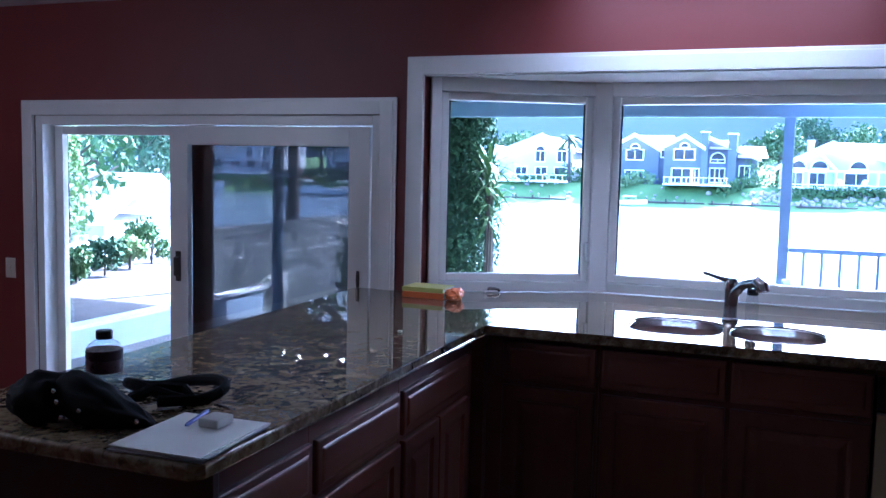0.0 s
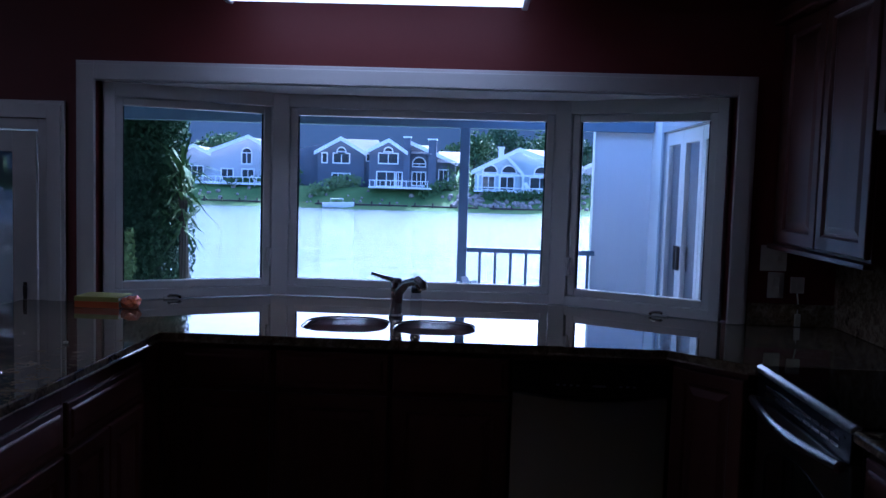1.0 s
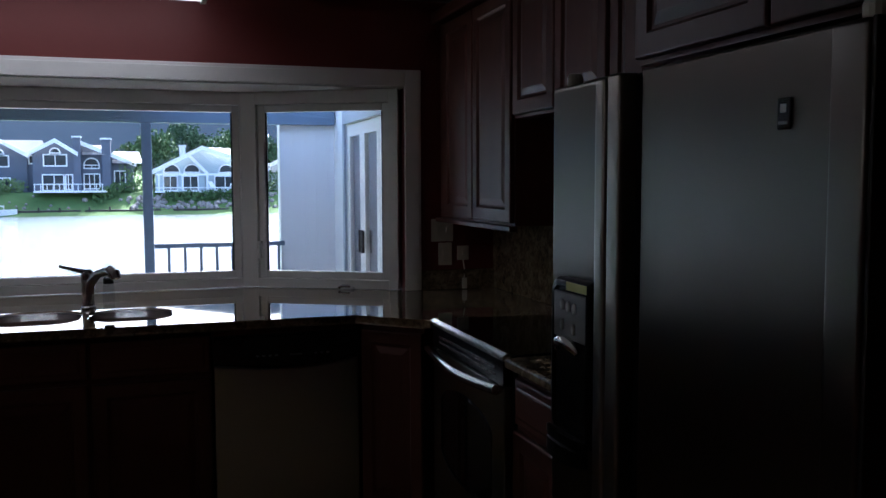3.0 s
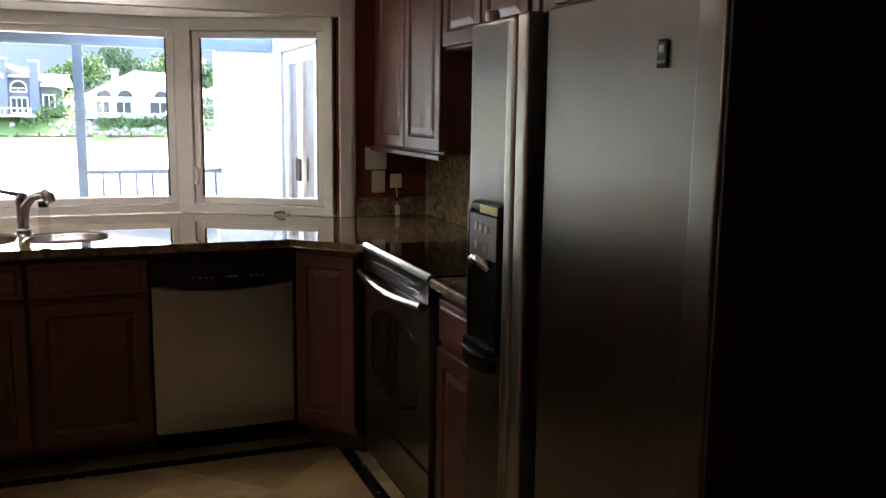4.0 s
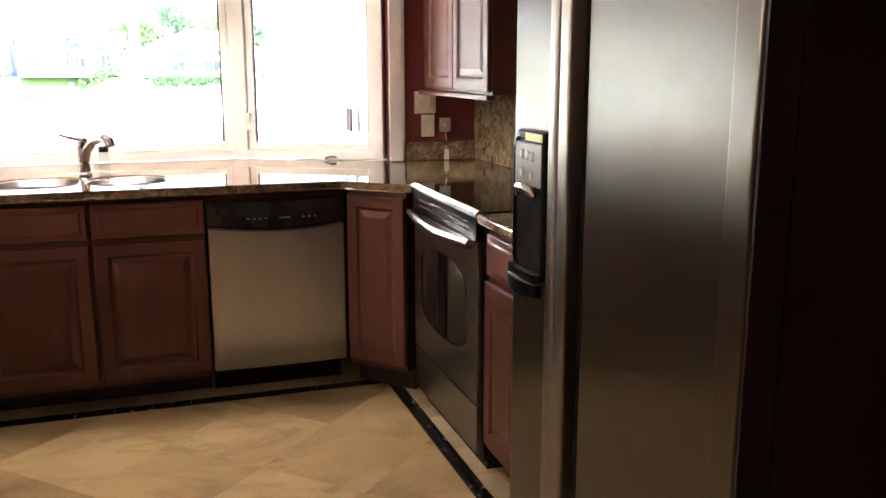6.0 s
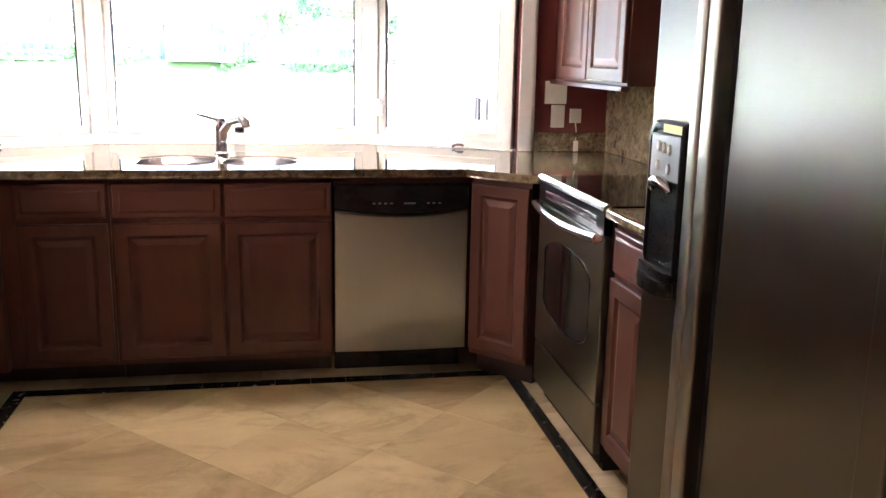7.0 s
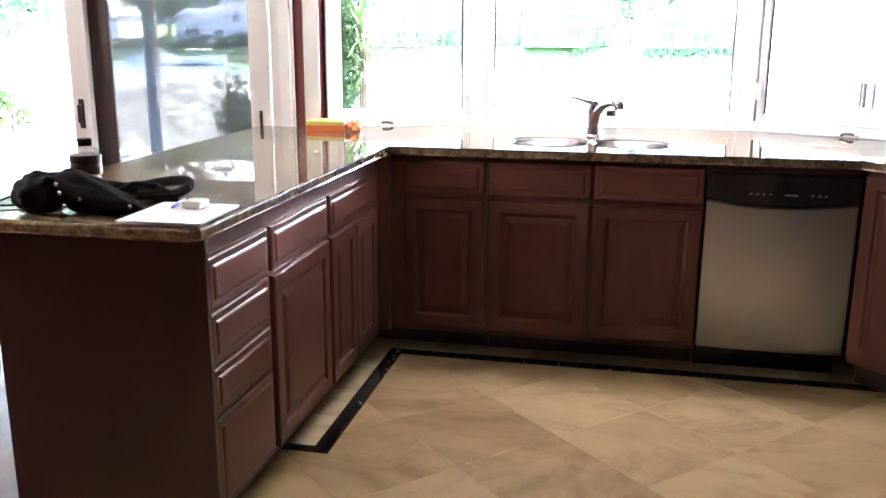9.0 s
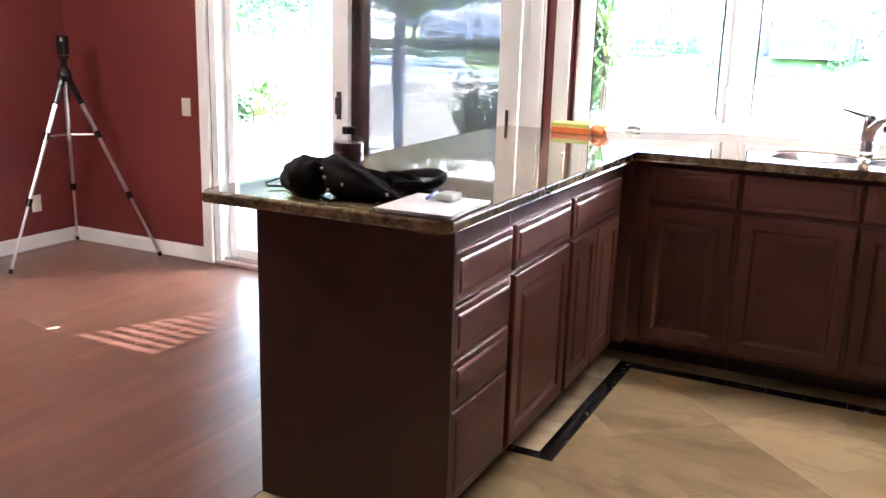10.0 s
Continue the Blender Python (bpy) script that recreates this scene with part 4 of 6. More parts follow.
# ---- lamps ----
fl = thing("ceiling_light", pose(0.745, 0.30, TOP), "lit fluorescent ceiling light with a wrap-round white diffuser", "ceiling light")
part("housing", box_bm(-0.625, -0.16, -0.040, 0.625, 0.16, -0.001, 0.004), WHITE, fl)
bm = bmesh.new()
pr = [(-0.155, -0.042), (-0.15, -0.085), (-0.12, -0.112), (0.12, -0.112), (0.15, -0.085), (0.155, -0.042)]
e0, e1 = [bm.verts.new((-0.60, y, z)) for y, z in pr], [bm.verts.new((0.60, y, z)) for y, z in pr]
for k in range(6):
    bm.faces.new((e0[k], e1[k], e1[(k + 1) % 6], e0[(k + 1) % 6]))
bm.faces.new(e0)
bm.faces.new(e1[::-1])
part("diffuser", bm, DIFFUSER, fl, "glowing white diffuser")
for x in (-0.625, 0.6):
    part("end_cap", box_bm(x, -0.16, -0.118, x + 0.025, 0.16, -0.041, 0.006), WHITE, fl)

ch = thing("chandelier", pose(-2.62, -1.93, TOP), "lit brass pendant lamp with four bare bulbs over the oak floor", "chandelier")
bm = bmesh.new()
add_lathe(bm, ((0.06, -0.03), (0.065, -0.001)), sides=18)
add_tube(bm, [(0, 0, -0.03), (0, 0, -0.43)], 0.010, 10)
part("stem", bm, BRASS, ch, smooth=True)
for k, (x, y) in enumerate(((-0.30, 0.0), (-0.08, 0.12), (0.06, -0.10), (0.28, 0.02))):
    bm = bmesh.new()
    add_tube(bm, [(0, 0, -0.42), (x * 0.6, y * 0.6, -0.45), (x, y, -0.415)], 0.007, 8)
    part("arm", bm, BRASS, ch)
    bm = bmesh.new()
    bmesh.ops.create_uvsphere(bm, u_segments=14, v_segments=10, radius=0.020, matrix=pose(x, y, -0.392))
    part("bulb", bm, BULB, ch, "lit warm bulb", True)

# ---- things on the worktop ----
CT = COUNTER + 0.001
bottle = thing("bottle", pose(-0.466, -1.472, CT) @ Matrix.Diagonal((1.06, 1.06, 0.99, 1)), "clear plastic drink bottle with a dark cap and dark label", "bottle")
bm = bmesh.new()
add_lathe(bm, ((0.036, 0), (0.040, 0.006), (0.040, 0.060), (0.0385, 0.068), (0.0385, 0.076), (0.040, 0.081)), sides=22)
part("base", bm, CLEAR, bottle, smooth=True).visible_shadow = False
bm = bmesh.new()
add_lathe(bm, ((0.0395, 0.082), (0.0405, 0.085), (0.0405, 0.108), (0.039, 0.112), (0.0405, 0.117), (0.0405, 0.134), (0.039, 0.136)), sides=22)
part("label", bm, DARK_LABEL, bottle, "dark shiny paper label", True)
bm = bmesh.new()
add_lathe(bm, ((0.039, 0.137), (0.035, 0.146), (0.022, 0.156), (0.016, 0.160)), sides=22)
part("shoulder", bm, CLEAR, bottle, smooth=True).visible_shadow = False
bm = bmesh.new()
add_lathe(bm, ((0.017, 0.160), (0.0185, 0.162), (0.0185, 0.178), (0.016, 0.181)), sides=22)
part("cap", bm, BLACK, bottle, "dark screw cap", True)

bag = thing("camera_bag", pose(-0.425, -1.612, CT, 0, 0, 8) @ Matrix.Diagonal((0.9, 1, 1.12, 1)), "soft black camera bag with its strap lying on the granite", "bag")
bm = bmesh.new()
bmesh.ops.create_icosphere(bm, subdivisions=4, radius=1)
for v in bm.verts:
    p = v.co.copy()
    w = 0.012 * noise.noise(p * 2.1) + 0.006 * noise.noise(p * 5)
    v.co = Vector((p.x * 0.085 - 0.085, p.y * 0.07, max(0.0, (p.z * 0.62 + 0.55) * 0.082))) + p * w
    v.co.z = max(v.co.z, 0.0)
part("pouch", bm, CLOTH, bag, smooth=True)
bm = bmesh.new()
bmesh.ops.create_icosphere(bm, subdivisions=4, radius=1)
for v in bm.verts:
    p = v.co.copy()
    t = (p.x + 1) / 2
    h = 0.105 * (1 - t) + 0.02
    v.co = Vector((p.x * 0.135 + 0.085, p.y * (0.06 - 0.02 * t), max(0.0, (p.z * 0.6 + 0.5) * h))) + p * (0.008 * noise.noise(p * 3))
    v.co.z = max(v.co.z, 0.0)
part("flap", bm, CLOTH, bag, smooth=True)
bm = bmesh.new()
sp = []
for k in range(29):
    a = 2 * math.pi * k / 28
    sp.append((0.12 + 0.13 * math.cos(a) + 0.012 * math.sin(3 * a), 0.25 + 0.07 * math.sin(a), 0.022 + 0.012 * math.sin(2 * a)))
add_tube(bm, sp, 0.013, 10, False)
part("strap", bm, CLOTH, bag, "black webbing strap", True)
bm = bmesh.new()
add_tube(bm, [(0.06, 0.13, 0.02), (0.10, 0.19, 0.035), (0.17, 0.21, 0.03), (0.22, 0.17, 0.02), (0.14, 0.13, 0.02)], 0.013, 8)
part("strap", bm, CLOTH, bag, "black webbing strap")
for x, y, z in ((0.005, -0.068, 0.055), (0.015, -0.066, 0.025), (0.06, -0.062, 0.04), (-0.004, -0.066, 0.075), (0.19, -0.03, 0.02)):
    bm = bmesh.new()
    bmesh.ops.create_icosphere(bm, subdivisions=2, radius=0.0052, matrix=pose(x, y, z) @ Matrix.Diagonal((1.3, 0.6, 1, 1)))
    part("buckle", bm, CHROME, bag, "small bright buckle", True)
bm = bmesh.new()
add_tube(bm, [(-0.16, 0.0, 0.01), (-0.20, 0.02, 0.03), (-0.23, -0.01, 0.02), (-0.25, 0.03, 0.006), (-0.20, 0.05, 0.005), (-0.15, 0.03, 0.012)], 0.0025, 6)
part("cord", bm, BLACK, bag)

pad = thing("notepad", pose(-0.115, -1.603, CT, 0, 0, 3) @ Matrix.Diagonal((0.96, 0.92, 1, 1)), "white paper pad lying on the granite with a pen", "notepad")
part("backing", box_bm(-0.118, -0.145, 0.0, 0.112, 0.138, 0.004, 0.001), GREY_PLASTIC, pad)
for k, (dx, dy, a) in enumerate(((0, 0, 0), (0.004, 0.003, 1.2), (-0.003, -0.002, -0.8))):
    bm = bmesh.new()
    add_box(bm, -0.112, -0.14, 0.0042 + 0.0024 * k, 0.112, 0.14, 0.0064 + 0.0024 * k, m=pose(dx, dy, 0, 0, 0, a))
    part("sheet", bm, PAPER, pad)
pen = thing("pen", pose(-0.165, -1.520, CT + 0.018, 0, 0, 103), "blue ballpoint pen lying on the paper pad", "pen")
bm = bmesh.new()
add_tube(bm, [(-0.065, 0, 0), (-0.055, 0, 0), (0.05, 0, 0)], [0.002, 0.005, 0.005], 10)
part("barrel", bm, BLUE_INK, pen, smooth=True)
bm = bmesh.new()
add_tube(bm, [(0.05, 0, 0), (0.07, 0, 0)], [0.0055, 0.0045], 10)
part("cap", bm, BLACK, pen)
tagged(part("eraser", box_bm(-0.130, -1.568, CT + 0.013, -0.080, -1.508, CT + 0.033, 0.004), PALE_BUTTON), "small translucent white box on the paper pad", "box")

def book(m, w, d, h, cover, pages, label):
    """A closed book lying flat, its spine to the room, boards proud of the pages."""
    ob = thing("book", m, label, "book", "books by the window")
    bm = bmesh.new()
    add_box(bm, -w / 2, 0, 0.0, w / 2, d, 0.0025, 0.0008, 1)
    add_box(bm, -w / 2, 0, h - 0.0025, w / 2, d, h, 0.0008, 1)
    add_box(bm, -w / 2, -0.003, 0.0, w / 2, -0.0002, h, 0.0008, 1)
    part("cover", bm, cover, ob)
    part("page_block", box_bm(-w / 2 + 0.004, 0.001, 0.003, w / 2 - 0.004, d - 0.005, h - 0.003), pages, ob, "white page edges")


book(pose(-0.455, 0.497, CT, 0, 0, -2), 0.20, 0.155, 0.027, ORANGE, PAPER, "orange covered thick book lying on the granite")
book(pose(-0.458, 0.500, CT + 0.0275, 0, 0, -1), 0.198, 0.15, 0.020, YELLOW_GREEN, PAPER, "yellow-green covered book lying on the orange one")
bag2 = thing("crumpled_wrapper", pose(-0.315, 0.535, CT, 0, 0, 12), "crumpled orange plastic wrapper beside the books", "wrapper")
bm = bmesh.new()
bmesh.ops.create_icosphere(bm, subdivisions=4, radius=1)
for v in bm.verts:
    p = v.co.copy()
    q = 1 + 0.30 * noise.noise(p * 1.7) + 0.16 * noise.noise(p * 4.3)
    v.co = Vector((p.x * 0.042 * q, p.y * 0.07 * q, max(0.0, 0.024 + p.z * 0.028 * q)))
part("film", bm, ORANGE, bag2)
tagged(part("plastic_cap", box_bm(-0.008, -0.008, 0, 0.008, 0.008, 0.008, 0.003, m=pose(-0.215, -0.30, CT)), PALE_BUTTON), "tiny white plastic cap on the granite", "cap")

# ---- tripod in the corner ----
tri = thing("tripod", pose(-3.718, 0.308, LOW) @ Matrix.Scale(1.069, 4), "silver aluminium tripod with black joints standing on the oak floor", "tripod")
apex = Vector((0, 0, 1.13))
feet = [Vector((0.015, -0.482, 0.006)), Vector((0.401, 0.291, 0.006)), Vector((-0.372, 0.326, 0.006))]
for f in feet:
    leg = part("leg", bmesh.new(), ALU, tri)
    bm = bmesh.new()
    d = f - apex
    add_tube(bm, [apex + d * 0.14, apex + d * 0.33], 0.014, 10)
    add_tube(bm, [apex + d * 0.33, apex + d * 0.655], 0.0115, 10)
    add_tube(bm, [apex + d * 0.655, apex + d * 0.98], 0.0085, 10)
    bm.to_mesh(leg.data)
    bm.free()
    for t in (0.33, 0.655):
        bm = bmesh.new()
        add_tube(bm, [apex + d * (t - 0.018), apex + d * (t + 0.018)], 0.017, 10)
        part("clamp", bm, BLACK, leg, "black leg clamp")
    bm = bmesh.new()
    add_tube(bm, [apex + d * 0.02, apex + d * 0.17], [0.020, 0.016], 10)
    part("upper_joint", bm, BLACK, leg, "black upper joint")
    bm = bmesh.new()
    add_tube(bm, [apex + d * 0.975, apex + d * 0.996], [0.011, 0.013], 10)
    part("rubber_foot", bm, BLACK, leg, "black rubber foot")
    bm = bmesh.new()
    add_tube(bm, [Vector((0, 0, 0.757)), apex + d * 0.33], 0.006, 8)
    part("brace", bm, ALU, tri)
bm = bmesh.new()
add_tube(bm, [(0, 0, 0.72), (0, 0, 1.16)], 0.012, 12)
part("centre_column", bm, ALU, tri)
bm = bmesh.new()
add_lathe(bm, ((0.036, 1.07), (0.042, 1.09), (0.036, 1.13), (0.018, 1.15), (0.018, 1.19), (0.028, 1.20), (0.028, 1.215)), sides=16)
head = part("head", bm, BLACK, tri, "black tripod head", True)
bm = bmesh.new()
add_box(bm, -0.032, -0.02, 1.22, 0.032, 0.02, 1.33, 0.008)
part("phone_clip", bm, BLACK, tri, "black clamp on the head")
part("clip_tag", box_bm(0.006, -0.022, 1.295, 0.026, -0.0205, 1.318), PALE_BUTTON, tri)


# ---- outside: land, lake and hills ----
LAKE = -2.72


def land_height(x, y):
    """The near bank, the lake's bed and the far bank."""
    n = 0.12 * noise.noise(Vector((x * 0.15, y * 0.15, 0)))
    if y < 7:
        z = -0.82
    elif y < 17:
        z = -0.82 - (y - 7) * 0.24
    elif y < 30:
        z = -3.3
    elif y < 108:
        z = -4.0
    elif y < 116:
        z = -4.0 + (y - 108) * 0.27
    elif y < 119:
        z = -1.84 + (y - 116) * 0.62
    elif y < 200:
        z = 0.02 + (y - 119) * 0.02
    else:
        z = 1.64 + (y - 200) * 0.05
    return z + n


bm = bmesh.new()
xs = [-900, -500, -300, -200, -150, -110, -85, -70, -60, -50, -42, -35, -28, -22, -17, -13, -10, -8, -6, -4, -2, 0, 2, 4, 7, 10, 14, 18, 24, 32, 45, 65, 100, 160, 300, 600, 900]
ys = [-60, -6.5, 0.9, 3, 5, 7, 9, 11, 13, 15, 17, 22, 30, 60, 100, 108, 112, 114, 115, 116, 117, 118, 119, 121, 125, 130, 140, 160, 200, 260]
grid = [[bm.verts.new((x, y, land_height(x, y) if y > 1 else -0.82)) for x in xs] for y in ys]
for a, b in zip(grid, grid[1:]):
    for k in range(len(xs) - 1):
        bm.faces.new((a[k], a[k + 1], b[k + 1], b[k]))
tagged(part("ground", bm, LAND, smooth=True), "grassy banks sloping down to the lake", "ground", kind="structure")
bm = bmesh.new()
vs = [bm.verts.new(p) for p in ((-900, 12, LAKE), (900, 12, LAKE), (900, 118, LAKE), (-900, 118, LAKE))]
bm.faces.new(vs)
tagged(part("water", bm, WATER), "rippled lake water reflecting the sky", "water", kind="structure")
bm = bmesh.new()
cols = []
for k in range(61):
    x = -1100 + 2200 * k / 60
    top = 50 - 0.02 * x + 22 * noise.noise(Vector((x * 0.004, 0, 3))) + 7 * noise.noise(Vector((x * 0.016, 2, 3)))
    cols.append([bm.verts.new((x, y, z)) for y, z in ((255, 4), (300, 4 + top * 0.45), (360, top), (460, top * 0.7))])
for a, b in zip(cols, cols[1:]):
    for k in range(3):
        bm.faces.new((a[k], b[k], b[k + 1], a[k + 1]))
tagged(part("backdrop", bm, HAZED_HILL, smooth=True), "wooded hills far behind the houses, distance haze put into their colour", "hill", kind="structure")

# ---- patio ----
tagged(part("pavement", box_bm(-9.0, WALL_Y + 0.152, -0.9, EAST + 0.05, 5.4, -0.12), PAVING), "weathered grey concrete patio slab", "pavement", kind="structure")


def post(x, y):
    bm = bmesh.new()
    add_box(bm, x - 0.045, y - 0.045, -0.12, x + 0.045, y + 0.045, 2.04, 0.006)
    tagged(part("patio_post", bm, BLUE_PAINT), "square slate-blue wooden patio post", "post", "patio posts")


for px in (1.06, -4.10, -5.28):
    post(px, 5.22)
tagged(part("patio_beam", box_bm(-8.5, 5.17, 2.042, 2.84, 5.27, 2.19, 0.006), BLUE_PAINT), "long slate-blue wooden beam on the patio posts", "beam")
tagged(part("patio_beam", box_bm(-8.5, 0.84, 2.19, 2.84, 0.90, 2.30, 0.006), BLUE_PAINT), "slate-blue ledger beam along the house", "beam")
roof = thing("patio_cover", pose(0, 0, 0), "slate-blue patio cover, its unseen deck and lattice cut to shape the sunlight", "patio cover")
bm = bmesh.new()
# unseen deck: extent, openings and triangle set the sun patch and the shade
LX0, LX1, LY0, LY1 = -1.63, -0.91, 1.62, 2.38
for x0, y0, x1, y1 in ((-8.5, 0.905, LX0, 6.5), (LX1, 0.905, 1.20, 6.5), (1.20, 0.905, 2.845, 3.7), (LX0, LY1, LX1, 6.5), (LX0, 0.905, LX1, LY0)):
    add_box(bm, x0, y0, 2.302, x1, y1, 2.34)
add_prism(bm, [(LX0, LY0 + 0.03), (-1.08, LY1), (LX0, LY1)], 2.305, 2.337)
part("deck_board", bm, BLUE_PAINT, roof)
k = LY0 + 0.03
while k < LY1:
    part("slat", box_bm(LX0, k, 2.285, LX1, k + 0.040, 2.3045), BLUE_PAINT, roof)
    k += 0.082
for x in (-8.0, -6.8, -5.6, -4.4, -3.2, -2.0, 0.2, 0.9):
    part("rafter", box_bm(x, 0.91, 2.192, x + 0.045, 6.4, 2.301), BLUE_PAINT, roof)
for x in (1.9, 2.7):
    part("rafter", box_bm(x, 0.91, 2.192, x + 0.045, 3.69, 2.301), BLUE_PAINT, roof)

rail = thing("railing", pose(0, 0, 0), "slate-blue wooden railing at the edge of the patio", "railing")
part("top_rail", box_bm(1.106, 5.19, 0.86, 2.33, 5.25, 0.905, 0.006), BLUE_PAINT, rail)
part("bottom_rail", box_bm(1.106, 5.20, 0.0, 2.33, 5.24, 0.045, 0.004), BLUE_PAINT, rail)
for k in range(8):
    x = 1.235 + k * 0.148
    part("baluster", box_bm(x - 0.013, 5.207, 0.046, x + 0.013, 5.233, 0.859), BLUE_PAINT, rail)


def deck_chair(m):
    """A low slatted garden chair seen from behind the sill."""
    ob = thing("garden_chair", m, "grey-blue wooden slatted garden chair on the patio", "chair", "garden chairs")
    for k in range(5):
        x = -0.22 + k * 0.11
        top = 0.95 - 0.05 * abs(k - 2)
        bm = bmesh.new()
        add_box(bm, x - 0.045, -0.012, 0.28, x + 0.045, 0.012, top, 0.004, m=pose(0, 0.1, 0, -22))
        part("back_slat", bm, GREY_TRIM, ob)
    for k in range(5):
        part("seat_slat", box_bm(-0.27, -0.48 + k * 0.1, 0.34 - 0.016 * k, 0.27, -0.40 + k * 0.1, 0.36 - 0.016 * k, 0.004), GREY_TRIM, ob)
    for x in (-0.30, 0.30):
        part("arm", box_bm(x - 0.05, -0.52, 0.56, x + 0.05, 0.22, 0.58, 0.006), GREY_TRIM, ob)
        part("leg", box_bm(x - 0.02, -0.47, 0.0, x + 0.02, -0.39, 0.559, 0.004), GREY_TRIM, ob)
        part("leg", box_bm(x - 0.02, 0.12, 0.0, x + 0.02, 0.20, 0.559, 0.004), GREY_TRIM, ob)
    return ob


c1 = deck_chair(pose(1.35, 4.55, -0.119, 0, 0, 40) @ Matrix.Scale(0.88, 4))
copy_thing(c1, pose(2.0, 4.5, -0.119, 0, 0, -50) @ Matrix.Scale(0.88, 4))

# house wing with boarded wall and glazed doors
wing = thing("house_wing", pose(0, 0, 0), "white boarded house wing with glazed patio doors", "house")
bm = bmesh.new()
add_box(bm, 2.32, 5.29, -0.12, 4.6, 5.44, 2.30)
for k in range(1, 5):
    add_box(bm, 2.32 + k * 0.115, 5.284, -0.12, 2.326 + k * 0.115, 5.2895, 2.30)
part("end_wall", bm, SIDING, wing)
part("corner_board", box_bm(2.305, 5.275, -0.12, 2.3195, 5.44, 2.30), FAR_WHITE, wing)
bm = bmesh.new()
for y0, z0, y1, z1 in ((0.84, -0.12, 2.93, 2.30), (4.68, -0.12, 5.288, 2.30), (2.93, 2.02, 4.68, 2.30)):
    add_box(bm, 2.85, y0, z0, 3.0, y1, z1)
part("side_wall", bm, SIDING, wing)
bm = bmesh.new()
for y0, z0, y1, z1 in ((2.86, -0.1, 2.93, 2.02), (4.68, -0.1, 4.75, 2.02), (2.86, 2.02, 4.75, 2.14)):
    add_box(bm, 2.825, y0, z0, 2.849, y1, z1, 0.003)
part("door_casing", bm, GREY_TRIM, wing, "blue-grey door casing")
for y0, y1 in ((2.94, 3.42), (3.43, 4.05), (4.06, 4.67)):
    d = part("patio_door", bmesh.new(), WHITE, wing)
    bm = bmesh.new()
    w = 0.09
    for a, q0, b, q1 in ((y0, -0.09, y0 + w, 2.01), (y1 - w, -0.09, y1, 2.01), (y0 + w, -0.09, y1 - w, 0.10), (y0 + w, 1.90, y1 - w, 2.01)):
        add_box(bm, 2.86, a, q0, 2.90, b, q1, 0.003)
    bm.to_mesh(d.data)
    bm.free()
    g = part("pane", box_bm(2.877, y0 + w, 0.10, 2.883, y1 - w, 1.90), GLASS, d)
    g.visible_shadow = False
    if y1 > 4:
        hy = y0 + 0.045 if y0 > 4 else y1 - 0.045
        part("handle", box_bm(2.83, hy - 0.014, 0.86, 2.859, hy + 0.014, 1.06, 0.006), BRONZE, d, "dark bronze handle")
# dark sheet added in place of the unlit room behind the doors
part("dark_room", box_bm(2.905, 2.9, -0.1, 2.925, 4.7, 2.05), BRONZE, wing, "added dark sheet standing in for the unlit room behind the glass")

# low painted planter by the sliding door
pl = thing("planter", pose(-4.42, 3.2, -0.119, 0, 0, 90), "long low pale blue painted planter wall with a raised soil bed", "planter")
part("front_board", box_bm(-2.2, -0.02, 0.0, 2.2, 0.02, 0.235, 0.004), PALE_BLUE, pl)
part("cap_board", box_bm(-2.25, -0.04, 0.236, 2.25, 0.13, 0.268, 0.006), SIDING, pl)
bm = bmesh.new()
add_prism(bm, [(-2.2, 0.021), (0.9, 0.021), (4.9, 3.45), (-2.2, 3.45)], -0.7, 0.17)
part("soil", bm, BARK, pl, "dark bare soil")


# ---- plants ----
def leafy(name, label, category, base, mat, n, place, size, seed, trunk=None, group=""):
    ob = thing(name, pose(*base), label, category, group)
    if trunk:
        bm = bmesh.new()
        for pts, rad in trunk:
            add_tube(bm, pts, rad, 9)
        part("trunk", bm, BARK, ob, smooth=True)
    part("crown", leaves_bm(n, place, size, seed), mat, ob)
    return ob


def column(h, r):
    def f(rng):
        t = rng.random() ** 0.8
        rad = r * (0.35 + 0.65 * math.sin(min(1, t * 1.6 + 0.15) * math.pi * 0.62)) * (1 - 0.75 * max(0, t - 0.55) / 0.45)
        a = rng.uniform(0, 6.3)
        rr = rad * math.sqrt(rng.random()) * (1 + 0.25 * noise.noise(Vector((math.cos(a) * 2, math.sin(a) * 2, t * 9))))
        return (rr * math.cos(a), rr * math.sin(a), 0.1 + t * h)
    return f


def ball(rx, rz, z, lumps=7, seed=1):
    r2 = random.Random(seed)
    cs = [(r2.uniform(-0.6, 0.6), r2.uniform(-0.6, 0.6), r2.uniform(-0.5, 0.6), r2.uniform(0.35, 0.6)) for _ in range(lumps)]
    def f(rng):
        cx, cy, cz, cr = rng.choice(cs)
        while True:
            p = Vector((rng.uniform(-1, 1), rng.uniform(-1, 1), rng.uniform(-1, 1)))
            if 0.25 < p.length < 1:
                break
        return ((cx + p.x * cr) * rx, (cy + p.y * cr) * rx, z + (cz + p.z * cr) * rz)
    return f


leafy("cypress", "tall narrow dark green cypress by the patio", "tree", (-2.92, 6.9, -0.85), LEAF_DARK, 45000, column(5.2, 0.42), 0.05, 11, [([(0, 0, 0), (0, 0, 3.5)], [0.09, 0.03])], "cypress trees")
leafy("cypress", "tall narrow dark green cypress next to a yucca", "tree", (-2.42, 6.5, -0.85), LEAF_DARK, 45000, column(5.0, 0.40), 0.05, 12, [([(0, 0, 0), (0, 0, 3.4)], [0.09, 0.03])], "cypress trees")
